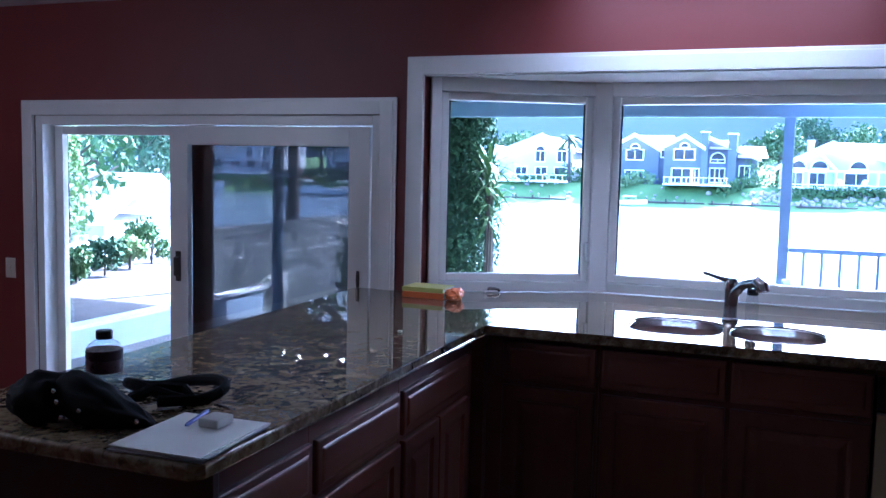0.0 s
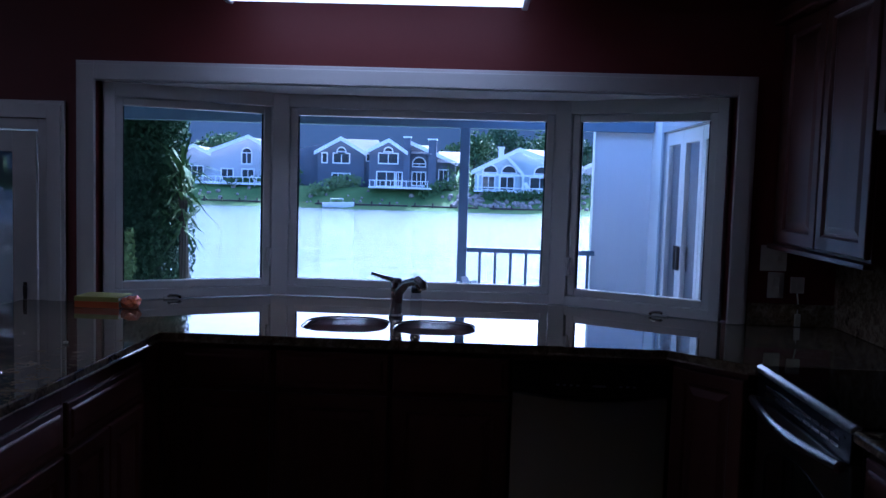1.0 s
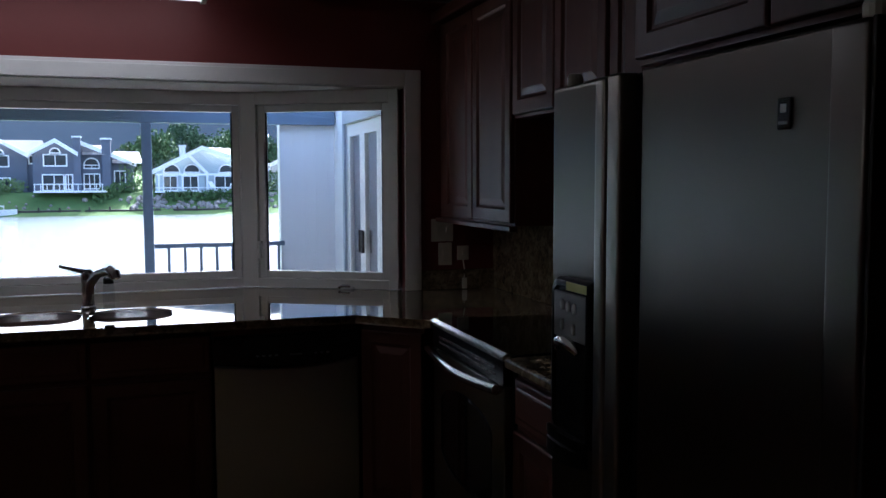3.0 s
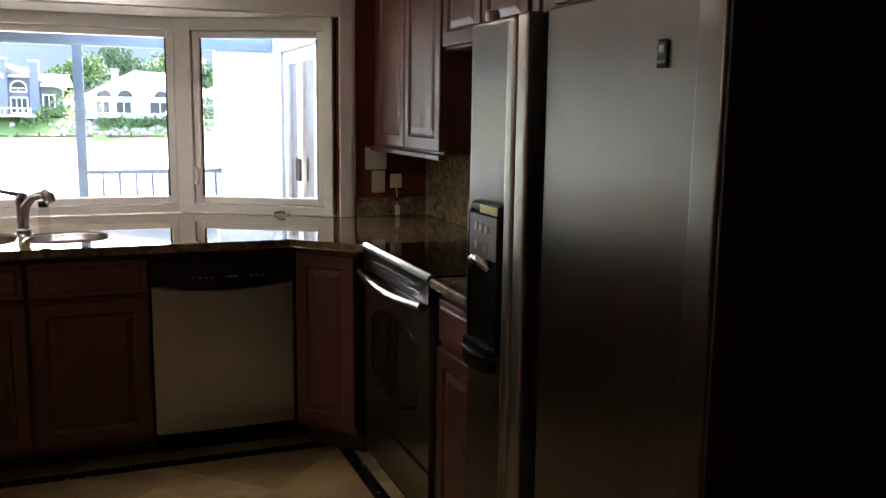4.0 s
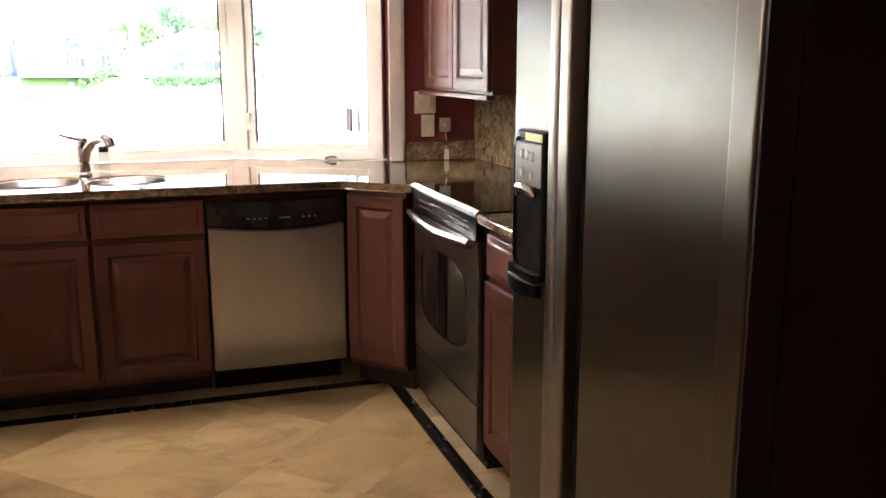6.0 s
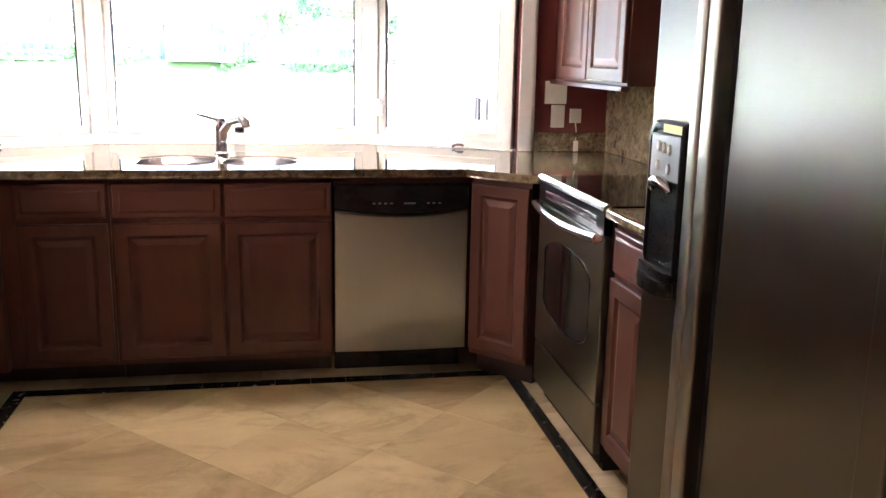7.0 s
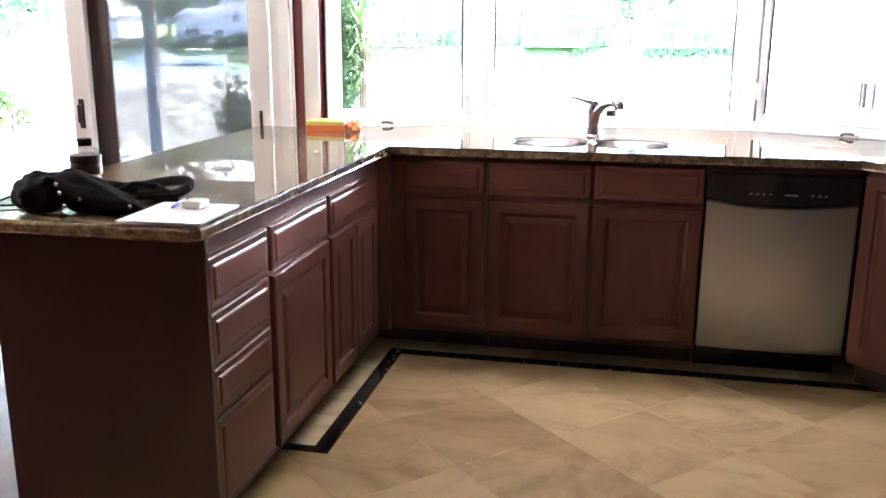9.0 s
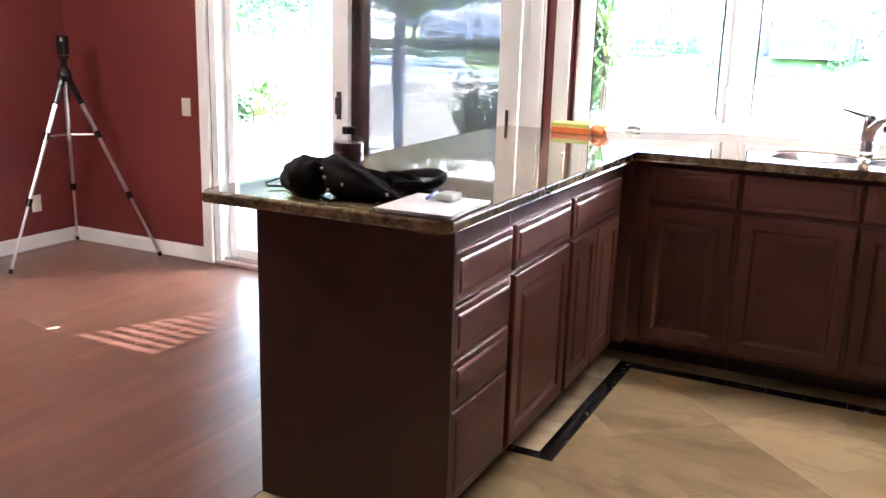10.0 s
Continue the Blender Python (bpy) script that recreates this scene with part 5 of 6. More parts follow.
leafy("shrub", "bright green leafy shrub by the patio", "shrub", (-3.35, 6.0, -0.86), LEAF_BRIGHT, 2600, ball(0.40, 0.9, 1.0, 12, 4), 0.07, 13, [([(0, 0, 0), (0.05, 0, 1.0)], [0.03, 0.015])])

leafy("shrub", "bright green upright shrub before the cypress trees", "shrub", (-2.54, 5.92, -0.86), LEAF_BRIGHT, 1500, ball(0.17, 0.62, 1.30, 10, 7), 0.06, 15, [([(0, 0, 0), (0.03, 0, 1.0)], [0.02, 0.01])])

yu = thing("yucca", pose(-2.02, 6.25, -0.85), "green yucca with a head of long pointed leaves", "yucca")
bm = bmesh.new()
add_tube(bm, [(0, 0, 0), (0.03, 0, 1.0), (0.0, 0, 2.2)], [0.08, 0.06, 0.05], 9)
part("trunk", bm, BARK, yu, smooth=True)
rng = random.Random(5)
bm = bmesh.new()
for k in range(150):
    a, e, ln = rng.uniform(0, 6.3), rng.uniform(-0.7, 1.3), rng.uniform(0.35, 0.55)
    d = Vector((math.cos(a) * math.cos(e), math.sin(a) * math.cos(e), math.sin(e)))
    s = d.cross(Vector((0, 0, 1))).normalized() * 0.018
    o = Vector((0, 0, rng.uniform(1.75, 2.5)))
    mid, tip = o + d * ln * 0.55, o + d * ln + Vector((0, 0, -0.08))
    vs = [bm.verts.new(p) for p in (o - s * 0.6, o + s * 0.6, mid + s, mid - s, tip)]
    bm.faces.new((vs[0], vs[1], vs[2], vs[3]))
    bm.faces.new((vs[3], vs[2], vs[4]))
part("leaf_head", bm, LEAF, yu)


def big_tree(base, h, r, seed, n=2600, size=0.28, mat=None, label="broad green tree behind the houses", lean=0.0, low=0.45, fork=0.3):
    rr = random.Random(seed)
    limbs = [([(0, 0, 0), (lean * 0.4, 0, h * 0.35), (lean, 0, h * 0.75)], [h * 0.030, h * 0.022, h * 0.008])]
    for k in range(6):
        a, z = rr.uniform(0, 6.3), h * rr.uniform(fork, fork + 0.3)
        limbs.append(([(lean * 0.4, 0, z), (r * 0.4 * math.cos(a), r * 0.4 * math.sin(a), z + h * 0.12), (r * 0.8 * math.cos(a), r * 0.8 * math.sin(a), z + h * 0.2)], [h * 0.014, h * 0.009, h * 0.003]))
    return leafy("tree", label, "tree", base, mat or LEAF, n, ball(r, h * (1 - low) * 0.6, h * (0.5 + low * 0.45), 11, seed), size, seed, limbs, "trees")


big_tree((-8.80, 13.4, -2.4), 7.6, 3.0, 21, 5200, 0.16, LEAF, "dark-trunked tree with drooping leaves beyond the block wall", 0.1, 0.62, 0.56)
big_tree((-13.4, 11.0, -1.7), 6.0, 2.4, 22, 3600, 0.2, LEAF, "broad leafy garden tree beside the fence", 0.0, 0.4)
big_tree((-17.0, 18.5, -2.6), 7.5, 3.2, 23, 3000, 0.24, LEAF_DARK, "broad dark garden tree beside the boathouse")
leafy("young_tree", "slender bright green young tree beside the picket fence", "tree", (-8.75, 7.0, -0.85), LEAF_BRIGHT, 1300, column(3.1, 0.30), 0.10, 24, [([(0, 0, 0), (0.03, 0, 1.5), (0, 0, 2.8)], [0.03, 0.022, 0.008])], "trees")
for k, (x, y, s, m2) in enumerate(((-6.6, 4.4, 0.30, LEAF_DARK), (-6.9, 5.2, 0.26, LEAF), (-7.1, 5.9, 0.30, LEAF_DARK), (-7.3, 6.6, 0.28, LEAF_BRIGHT), (-7.5, 7.3, 0.36, LEAF), (-6.2, 3.4, 0.24, LEAF))):
    leafy("shrub", "loose leafy garden shrub below the picket fence", "shrub", (x, y, 0.045), m2, 900, ball(s, s * 0.9, s * 0.95, 8, 40 + k), 0.075, 60 + k, [([(0, 0, 0), (0.02, 0, s)], [0.02, 0.01])], "shrubs")

# ---- block wall, fence and boathouse next door ----
wall = thing("block_wall", pose(-8.10, 2.5, 0), "grey concrete block garden wall with a rough top", "garden wall")
bm = bmesh.new()
add_box(bm, -0.075, 0.0, -2.4, 0.075, 6.6, 0.07)
add_box(bm, -0.084, 6.62, -3.6, 0.09, 14.0, 0.42)
part("core", bm, CONCRETE, wall)
block_meshes = []
for s in range(4):
    bm = box_bm(-0.10, -0.197, -0.097, 0.10, 0.197, 0.097, 0.008 + 0.003 * s, 1)
    for v in bm.verts:
        v.co += Vector((noise.noise(v.co * 9 + Vector((s * 7, 0, 0))), noise.noise(v.co * 9 + Vector((0, s * 7, 3))), noise.noise(v.co * 9 + Vector((0, 5, s * 7))))) * 0.008
    me = bpy.data.meshes.new("block")
    bm.to_mesh(me)
    bm.free()
    me.materials.append(SHADED_BLOCK)
    block_meshes.append(me)
rng = random.Random(9)
for row in range(9):
    z = 0.345 - row * 0.2
    y = 6.7 + (0.2 if row % 2 else 0.0)
    while y < 13.6:
        ob = new("block", rng.choice(block_meshes))
        ob.parent = wall
        ob.location = (rng.uniform(-0.01, 0.012), y + 0.2, z + (rng.uniform(-0.02, 0.03) if row == 0 else 0))
        y += 0.4
for row in range(4):
    z = 0.0 - row * 0.2
    y = 0.2 + (0.2 if row % 2 else 0.0)
    while y < 6.2:
        ob = new("block", rng.choice(block_meshes))
        ob.parent = wall
        ob.location = (rng.uniform(-0.01, 0.012), y + 0.2, z)
        y += 0.4
fence = thing("picket_fence", pose(-8.10, 2.6, 0.10), "white wooden picket fence on the low block wall", "fence")
for z in (0.06, 0.24):
    part("rail", box_bm(-0.02, 0.0, z, 0.02, 6.3, z + 0.04), FAR_WHITE, fence)
for k in range(34):
    y = 0.06 + k * 0.186
    part("picket", box_bm(0.021, y, 0.005, 0.036, y + 0.085, 0.36 + 0.02 * math.sin(k), 0.003), FAR_WHITE, fence)
shed = thing("boathouse", pose(-17.9, 15.5, -1.3), "low boathouse with a pale shingled roof", "boathouse")
part("wall", box_bm(-3.6, -1.6, -1.5, 3.6, 1.6, 1.35), HOUSE_GREY, shed)
bm = bmesh.new()
for y0, y1 in ((-2.0, 0.0), (2.0, 0.0)):
    vs = [bm.verts.new(p) for p in ((-4.0, y0, 1.3), (4.0, y0, 1.3), (4.0, y1, 2.55), (-4.0, y1, 2.55))]
    f = bm.faces.new(vs)
bmesh.ops.solidify(bm, geom=bm.faces[:], thickness=0.12)
part("roof", bm, SHINGLE_PALE, shed)
rocks = bmesh.new()
rng = random.Random(3)
for k in range(70):
    x, y = rng.uniform(-13, -8.4), rng.uniform(4.5, 9)
    bmesh.ops.create_icosphere(rocks, subdivisions=1, radius=rng.uniform(0.12, 0.35), matrix=pose(x, y, land_height(x, y) + 0.1, rng.uniform(0, 90), rng.uniform(0, 90)))
tagged(part("rocks", rocks, ROCK), "grey garden rocks beside the fence", "rocks", kind="stuff")


# ---- houses across the lake ----
def gable_roof(name, x0, x1, eave, peak, y0, y1, mat, parent, over=0.5, apex=None):
    """A roof whose gable faces the lake, with a thick edge."""
    xm = (x0 + x1) / 2 if apex is None else apex
    bm = bmesh.new()
    for a, za in ((x0 - over, eave - over * (peak - eave) / (xm - x0)), (x1 + over, eave - over * (peak - eave) / (x1 - xm))):
        vs = [bm.verts.new(p) for p in ((a, y0 - 0.6, za), (xm, y0 - 0.6, peak), (xm, y1, peak), (a, y1, za))]
        bm.faces.new(vs)
    bmesh.ops.solidify(bm, geom=bm.faces[:], thickness=0.22)
    r = part(name, bm, mat, parent)
    bm = bmesh.new()
    for a, za in ((x0 - over, eave - over * (peak - eave) / (xm - x0)), (x1 + over, eave - over * (peak - eave) / (x1 - xm))):
        ring = ((a, za - 0.3), (xm, peak - 0.3), (xm, peak + 0.26), (a, za + 0.26))
        f0, f1 = [[bm.verts.new((x, y, z)) for x, z in ring] for y in (y0 - 0.95, y0 - 0.84)]
        bm.faces.new(f0)
        bm.faces.new(f1[::-1])
        for k in range(4):
            bm.faces.new((f0[k], f1[k], f1[(k + 1) % 4], f0[(k + 1) % 4]))
    bmesh.ops.recalc_face_normals(bm, faces=bm.faces[:])
    part("bargeboard", bm, FAR_WHITE, r)
    return r


def gable_wall(x0, x1, base, eave, peak, y0, y1, mat, parent, apex=None):
    xm = (x0 + x1) / 2 if apex is None else apex
    bm = bmesh.new()
    prof = [(x0, base), (x1, base), (x1, eave), (xm, peak - 0.12), (x0, eave)]
    a, b = [bm.verts.new((x, y0, z)) for x, z in prof], [bm.verts.new((x, y1, z)) for x, z in prof]
    bm.faces.new(a)
    bm.faces.new(b[::-1])
    for k in range(5):
        bm.faces.new((a[k], b[k], b[(k + 1) % 5], a[(k + 1) % 5]))
    return part("wall", bm, mat, parent)


def house_window(x, z, w, h, y, parent, arch=False, bars=1):
    bm = bmesh.new()
    f = 0.16
    for a, q0, b, q1 in ((x - w / 2 - f, z - f, x - w / 2, z + h + (0 if arch else f)), (x + w / 2, z - f, x + w / 2 + f, z + h + (0 if arch else f)), (x - w / 2, z - f, x + w / 2, z)):
        add_box(bm, a, y - 0.14, q0, b, y - 0.02, q1)
    if arch:
        n = 12
        for k in range(n):
            a0, a1 = math.pi * k / n, math.pi * (k + 1) / n
            vs = [bm.verts.new((x + r * math.cos(t), y - 0.14, z + h + r * math.sin(t))) for r, t in ((w / 2, a0), (w / 2 + f, a0), (w / 2 + f, a1), (w / 2, a1))]
            bm.faces.new(vs)
        add_box(bm, x - w / 2, y - 0.14, z + h - 0.06, x + w / 2, y - 0.04, z + h + 0.06)
    else:
        add_box(bm, x - w / 2, y - 0.14, z + h, x + w / 2, y - 0.02, z + h + f)
    for k in range(bars):
        bx = x - w / 2 + w * (k + 1) / (bars + 1)
        add_box(bm, bx - 0.05, y - 0.12, z, bx + 0.05, y - 0.05, z + h)
    ob = part("window", bm, FAR_WHITE, parent)
    bm = bmesh.new()
    ring = [(x - w / 2, z), (x + w / 2, z)]
    if arch:
        ring += [(x + w / 2 * math.cos(math.pi * k / 12), z + h + w / 2 * math.sin(math.pi * k / 12)) for k in range(13)]
    else:
        ring += [(x + w / 2, z + h), (x - w / 2, z + h)]
    bm.faces.new([bm.verts.new((a, y - 0.045, b)) for a, b in ring])
    part("pane", bm, FAR_PANE, ob)
    return ob


def chimney(x0, x1, y, z0, z1, mat, parent):
    c = part("chimney", box_bm(x0, y, z0, x1, y + 1.0, z1), mat, parent)
    part("chimney_cap", box_bm(x0 - 0.12, y - 0.12, z1 + 0.001, x1 + 0.12, y + 1.12, z1 + 0.2), FAR_WHITE, c)


HY = 121.0
h1 = thing("house", pose(0, 0, 0), "large blue-grey two-storey house with white trim across the lake", "house", "houses across the lake")
gable_wall(-25.5, -14.4, 0.0, 5.1, 6.6, HY + 2.5, HY + 12, HOUSE_BLUE, h1, -19.5)
gable_wall(-21.6, -14.9, 0.0, 5.0, 6.9, HY + 1.0, HY + 10, HOUSE_BLUE, h1, -18.2)
gable_roof("roof", -21.6, -14.9, 5.0, 6.9, HY + 1.0, HY + 10, SHINGLE_PALE, h1, 0.4, -18.2)
bm = bmesh.new()
vs = [bm.verts.new(p) for p in ((-18.2, HY + 1.5, 6.88), (-13.0, HY + 1.5, 6.88), (-12.2, HY + 0.6, 5.2), (-15.0, HY + 0.6, 5.2))]
bm.faces.new(vs)
bmesh.ops.solidify(bm, geom=bm.faces[:], thickness=0.15)
part("roof", bm, SHINGLE_PALE, h1)
part("wall", box_bm(-15.5, HY + 1.4, 0.0, -12.0, HY + 9, 5.3), HOUSE_BLUE, h1)
for xa, xb, za, zb in ((-8.2, -5.9, 6.4, 5.0), (-4.5, -1.2, 5.6, 3.9)):
    bm = bmesh.new()
    bm.faces.new([bm.verts.new(p) for p in ((xa, HY + 5, za), (xb, HY + 5, za), (xb + 0.6, HY - 0.2, zb), (xa, HY - 0.2, zb))])
    bmesh.ops.solidify(bm, geom=bm.faces[:], thickness=0.15)
    part("roof", bm, SHINGLE_PALE, h1)
gable_wall(-14.1, -9.0, 0.0, 5.3, 6.8, HY, HY + 9, HOUSE_BLUE, h1, -11.3)
gable_roof("roof", -14.1, -9.0, 5.3, 6.8, HY, HY + 9, SHINGLE_PALE, h1, 0.4, -11.3)
gable_wall(-9.2, -2.0, 0.0, 3.9, 6.6, HY + 1.2, HY + 10, HOUSE_BLUE, h1, -8.6)
gable_roof("roof", -9.2, -2.0, 3.9, 6.6, HY + 1.2, HY + 10, SHINGLE_PALE, h1, 0.5, -8.4)
chimney(-9.2, -8.3, HY - 0.4, 0.0, 7.2, HOUSE_BLUE, h1)
chimney(-5.75, -4.65, HY + 0.1, 0.0, 7.0, HOUSE_BLUE, h1)
house_window(-18.2, 3.5, 2.2, 1.25, HY + 1.0, h1, False, 1)
house_window(-18.2, 4.9, 1.1, 0.15, HY + 1.0, h1, True, 0)
house_window(-18.2, 0.6, 2.4, 1.3, HY + 1.0, h1, False, 2)
house_window(-20.6, 3.5, 0.6, 1.25, HY + 1.0, h1, False, 0)
house_window(-11.4, 3.6, 2.6, 1.3, HY, h1, False, 1)
house_window(-11.4, 5.1, 1.1, 0.1, HY, h1, True, 0)
house_window(-11.6, 0.4, 2.6, 1.9, HY, h1, False, 1)
house_window(-9.9, 0.5, 0.9, 1.8, HY, h1, False, 1)
house_window(-7.1, 3.3, 1.7, 0.35, HY + 1.2, h1, True, 1)
house_window(-7.1, 0.6, 1.8, 1.8, HY + 1.2, h1, False, 2)
house_window(-3.6, 0.8, 1.2, 2.0, HY + 1.2, h1, False, 1)
house_window(-14.3, 3.9, 0.6, 0.9, HY + 1.4, h1, False, 0)
dk = part("deck", box_bm(-13.6, HY - 4.5, 0.1, -5.0, HY - 0.1, 0.32), FAR_WHITE, h1)
for k in range(12):
    x = -13.5 + k * 0.72
    part("baluster", box_bm(x, HY - 4.4, 0.33, x + 0.1, HY - 4.3, 1.1), FAR_WHITE, dk)
part("handrail", box_bm(-13.55, HY - 4.45, 1.101, -5.4, HY - 4.25, 1.22), FAR_WHITE, dk)

h2 = thing("house", pose(0, 0, 0), "pale teal single-storey house with arched windows across the lake", "house", "houses across the lake")
gable_wall(1.6, 15.0, 0.0, 3.3, 6.0, HY, HY + 14, HOUSE_TEAL, h2, 7.0)
gable_roof("roof", 1.6, 15.0, 3.3, 6.0, HY, HY + 14, SHINGLE_PALE, h2, 1.0, 7.0)
gable_wall(0.9, 7.2, 0.0, 2.9, 5.0, HY - 1.0, HY + 6, HOUSE_TEAL, h2, 5.2)
gable_roof("roof", 0.9, 7.2, 2.9, 5.0, HY - 1.0, HY + 6, SHINGLE_PALE, h2, 0.5, 5.2)
for x in (3.0, 5.6, 10.2):
    house_window(x, 2.6, 1.9, 0.1, HY - (1.0 if x < 7 else 0.0), h2, True, 0)
for x, w in ((2.8, 1.6), (5.4, 1.8), (10.0, 2.6)):
    house_window(x, 0.35, w, 1.75, HY - (1.0 if x < 7 else 0.0), h2, False, 1)
part("porch_beam", box_bm(1.0, HY - 2.6, 2.25, 13.8, HY - 2.3, 2.5), FAR_WHITE, h2)
for x in (1.2, 4.2, 7.4, 12.2):
    part("porch_post", box_bm(x, HY - 2.6, 0.0, x + 0.25, HY - 2.3, 2.249), FAR_WHITE, h2)
part("porch_rail", box_bm(1.0, HY - 3.0, 0.55, 13.8, HY - 2.9, 0.7), FAR_WHITE, h2)
part("porch_deck", box_bm(0.8, HY - 3.2, 0.0, 14.0, HY - 0.1, 0.2), SIDING, h2)
bm = bmesh.new()
bm.faces.new([bm.verts.new(p) for p in ((7.1, HY + 4, 6.25), (14.0, HY + 6, 6.1), (16.0, HY - 0.9, 3.75), (12.6, HY - 0.9, 3.75))])
bmesh.ops.solidify(bm, geom=bm.faces[:], thickness=0.15)
part("roof", bm, SHINGLE_PALE, h2)
chimney(4.2, 5.0, HY + 4, 3.0, 6.3, FAR_WHITE, h2)


def grey_house(x, y, label, s=1.0):
    h = thing("house", pose(x, y, 0) @ Matrix.Scale(s, 4), label, "house", "houses across the lake")
    gable_wall(-5.0, 5.0, 0.0, 4.6, 6.8, 0, 10, HOUSE_GREY, h, 0.6)
    gable_roof("roof", -5.0, 5.0, 4.6, 6.8, 0, 10, SHINGLE_GREY, h, 0.5, 0.6)
    gable_wall(-11.0, -4.8, 0.0, 3.9, 5.4, 2, 10, HOUSE_GREY, h)
    gable_roof("roof", -11.0, -4.8, 3.9, 5.4, 2, 10, SHINGLE_GREY, h, 0.4)
    for wx in (0.2, 3.4):
        house_window(wx, 3.0, 1.3, 1.5, 0, h, True, 1)
    for wx in (-2.6, 0.4, 3.2):
        house_window(wx, 0.5, 1.6, 1.6, 0, h, False, 1)
    house_window(-8.0, 0.8, 2.4, 1.6, 2, h, False, 2)
    st = part("deck", box_bm(-6, -4, 0.0, 5, -0.1, 0.3), FAR_WHITE, h)
    part("handrail", box_bm(-6, -4, 1.0, 5, -3.9, 1.12), FAR_WHITE, st)
    for k in range(12):
        part("baluster", box_bm(-6 + k * 0.95, -3.98, 0.301, -5.9 + k * 0.95, -3.9, 0.999), FAR_WHITE, st)
    return h


grey_house(-32.0, 122, "pale grey two-storey house with arched windows across the lake")
grey_house(-58.0, 124, "pale grey lakeside house behind moored boats")
grey_house(-82.0, 123, "pale grey lakeside house partly behind trees")
grey_house(-106.0, 126, "pale grey lakeside house far along the shore")
grey_house(28.0, 124, "pale grey lakeside house beyond the teal one")
grey_house(50.0, 124, "pale grey lakeside house at the end of the row")

# ---- far bank: rocks, hedges, trees, boats ----
bm = bmesh.new()
rng = random.Random(14)
for k in range(330):
    x = rng.choice((rng.uniform(-2.5, 16), rng.uniform(-110, 60)))
    y = rng.uniform(115.2, 118.4)
    bmesh.ops.create_icosphere(bm, subdivisions=1, radius=rng.uniform(0.15, 0.42), matrix=pose(x, y, land_height(x, y) + 0.05, rng.uniform(0, 90), rng.uniform(0, 90)))
tagged(part("shore_rocks", bm, ROCK), "grey rocks along the far shore", "rocks", kind="stuff")
for k, (x0, x1) in enumerate(((-20.5, -8.0), (-7.5, 1.5), (3.0, 10.0), (-36.0, -26.0), (-66.0, -52.0))):
    bm = bmesh.new()
    add_box(bm, x0, 114.4, LAKE - 0.4, x1, 116.2, -2.05, 0.05)
    for j in range(int((x1 - x0) / 2.4)):
        add_box(bm, x0 + 0.4 + j * 2.4, 114.2, LAKE - 0.6, x0 + 0.6 + j * 2.4, 114.4, -1.7)
    tagged(part("dock", bm, BARK), "low weathered wooden dock on the far shore", "dock", "docks")


def hedge(x0, y0, x1, y1, h, seed, mat, label):
    n = int(260 * math.hypot(x1 - x0, y1 - y0) / 3)
    def f(rng):
        t = rng.random()
        x, y = x0 + (x1 - x0) * t, y0 + (y1 - y0) * t
        w = 0.8 + 0.3 * noise.noise(Vector((t * 7, seed, 0)))
        return (x + rng.uniform(-w, w), y + rng.uniform(-w, w), land_height(x, y) + h * rng.random() * (0.85 + 0.25 * noise.noise(Vector((t * 11, seed, 5)))))
    tagged(part("hedge", leaves_bm(n, f, 0.5, seed), mat), label, "hedge", "hedges")


hedge(-21.5, 116.8, -15.5, 120.5, 1.9, 31, LEAF_BRIGHT, "clipped bright green hedge sloping to the shore")
hedge(-6.0, 116.8, -2.0, 120.2, 1.7, 32, LEAF, "clipped green hedge beside the lawn")
hedge(-34.0, 118.5, -27.0, 119.5, 1.2, 33, LEAF, "low green hedge before the grey house")
hedge(-3.0, 121.5, 1.0, 122.5, 4.2, 34, LEAF_BRIGHT, "tall loose bushes between two houses")
hedge(2.5, 117.2, 14.5, 118.0, 1.3, 35, LEAF, "low shrubs on the rocky bank")
hedge(-28.0, 120.0, -24.0, 121.0, 3.0, 36, LEAF, "tall bushes between two houses")
hedge(-75.0, 118.0, -45.0, 119.0, 1.8, 37, LEAF_DARK, "dark bushes along the far shore")
hedge(14.0, 119.0, 24.0, 121.0, 3.2, 38, LEAF, "loose bushes beside the teal house")
for k, (x, y, h, r) in enumerate(((0.5, 136, 9.0, 3.6), (5.5, 142, 10.0, 4.0), (10.5, 146, 9.2, 4.2), (17, 140, 8.5, 4.0), (-2.5, 133, 6.6, 2.8), (-46, 126, 9.0, 4.2), (-70, 126, 10.5, 4.6), (-95, 128, 10.0, 4.6), (-40, 134, 8.0, 4.0), (38, 135, 9.5, 4.2))):
    big_tree((x, y, land_height(x, y)), h, r, 50 + k, 1500, 0.6, (LEAF, LEAF_DARK)[k % 2], "broad green tree behind the far houses", 0.2, 0.35)

palm = thing("palm_tree", pose(-27.0, 119.5, land_height(-27, 119.5)), "slender palm tree before the pale grey house", "palm tree")
bm = bmesh.new()
add_tube(bm, [(0, 0, 0), (0.1, 0, 3), (0.0, 0, 6.2)], [0.28, 0.2, 0.16], 9)
part("trunk", bm, BARK, palm, smooth=True)
rng = random.Random(8)
bm = bmesh.new()
for k in range(40):
    a, e = rng.uniform(0, 6.3), rng.uniform(-0.5, 1.0)
    pts = [Vector((math.cos(a) * u * 2.0, math.sin(a) * u * 2.0, 6.2 + math.sin(e) * u * 1.8 - u * u * 1.1)) for u in (0, 0.35, 0.7, 1.0)]
    s = Vector((-math.sin(a), math.cos(a), 0)) * 0.16
    for p, q in zip(pts, pts[1:]):
        vs = [bm.verts.new(v) for v in (p - s, p + s, q + s * 0.7, q - s * 0.7)]
        bm.faces.new(vs)
part("fronds", bm, LEAF, palm)


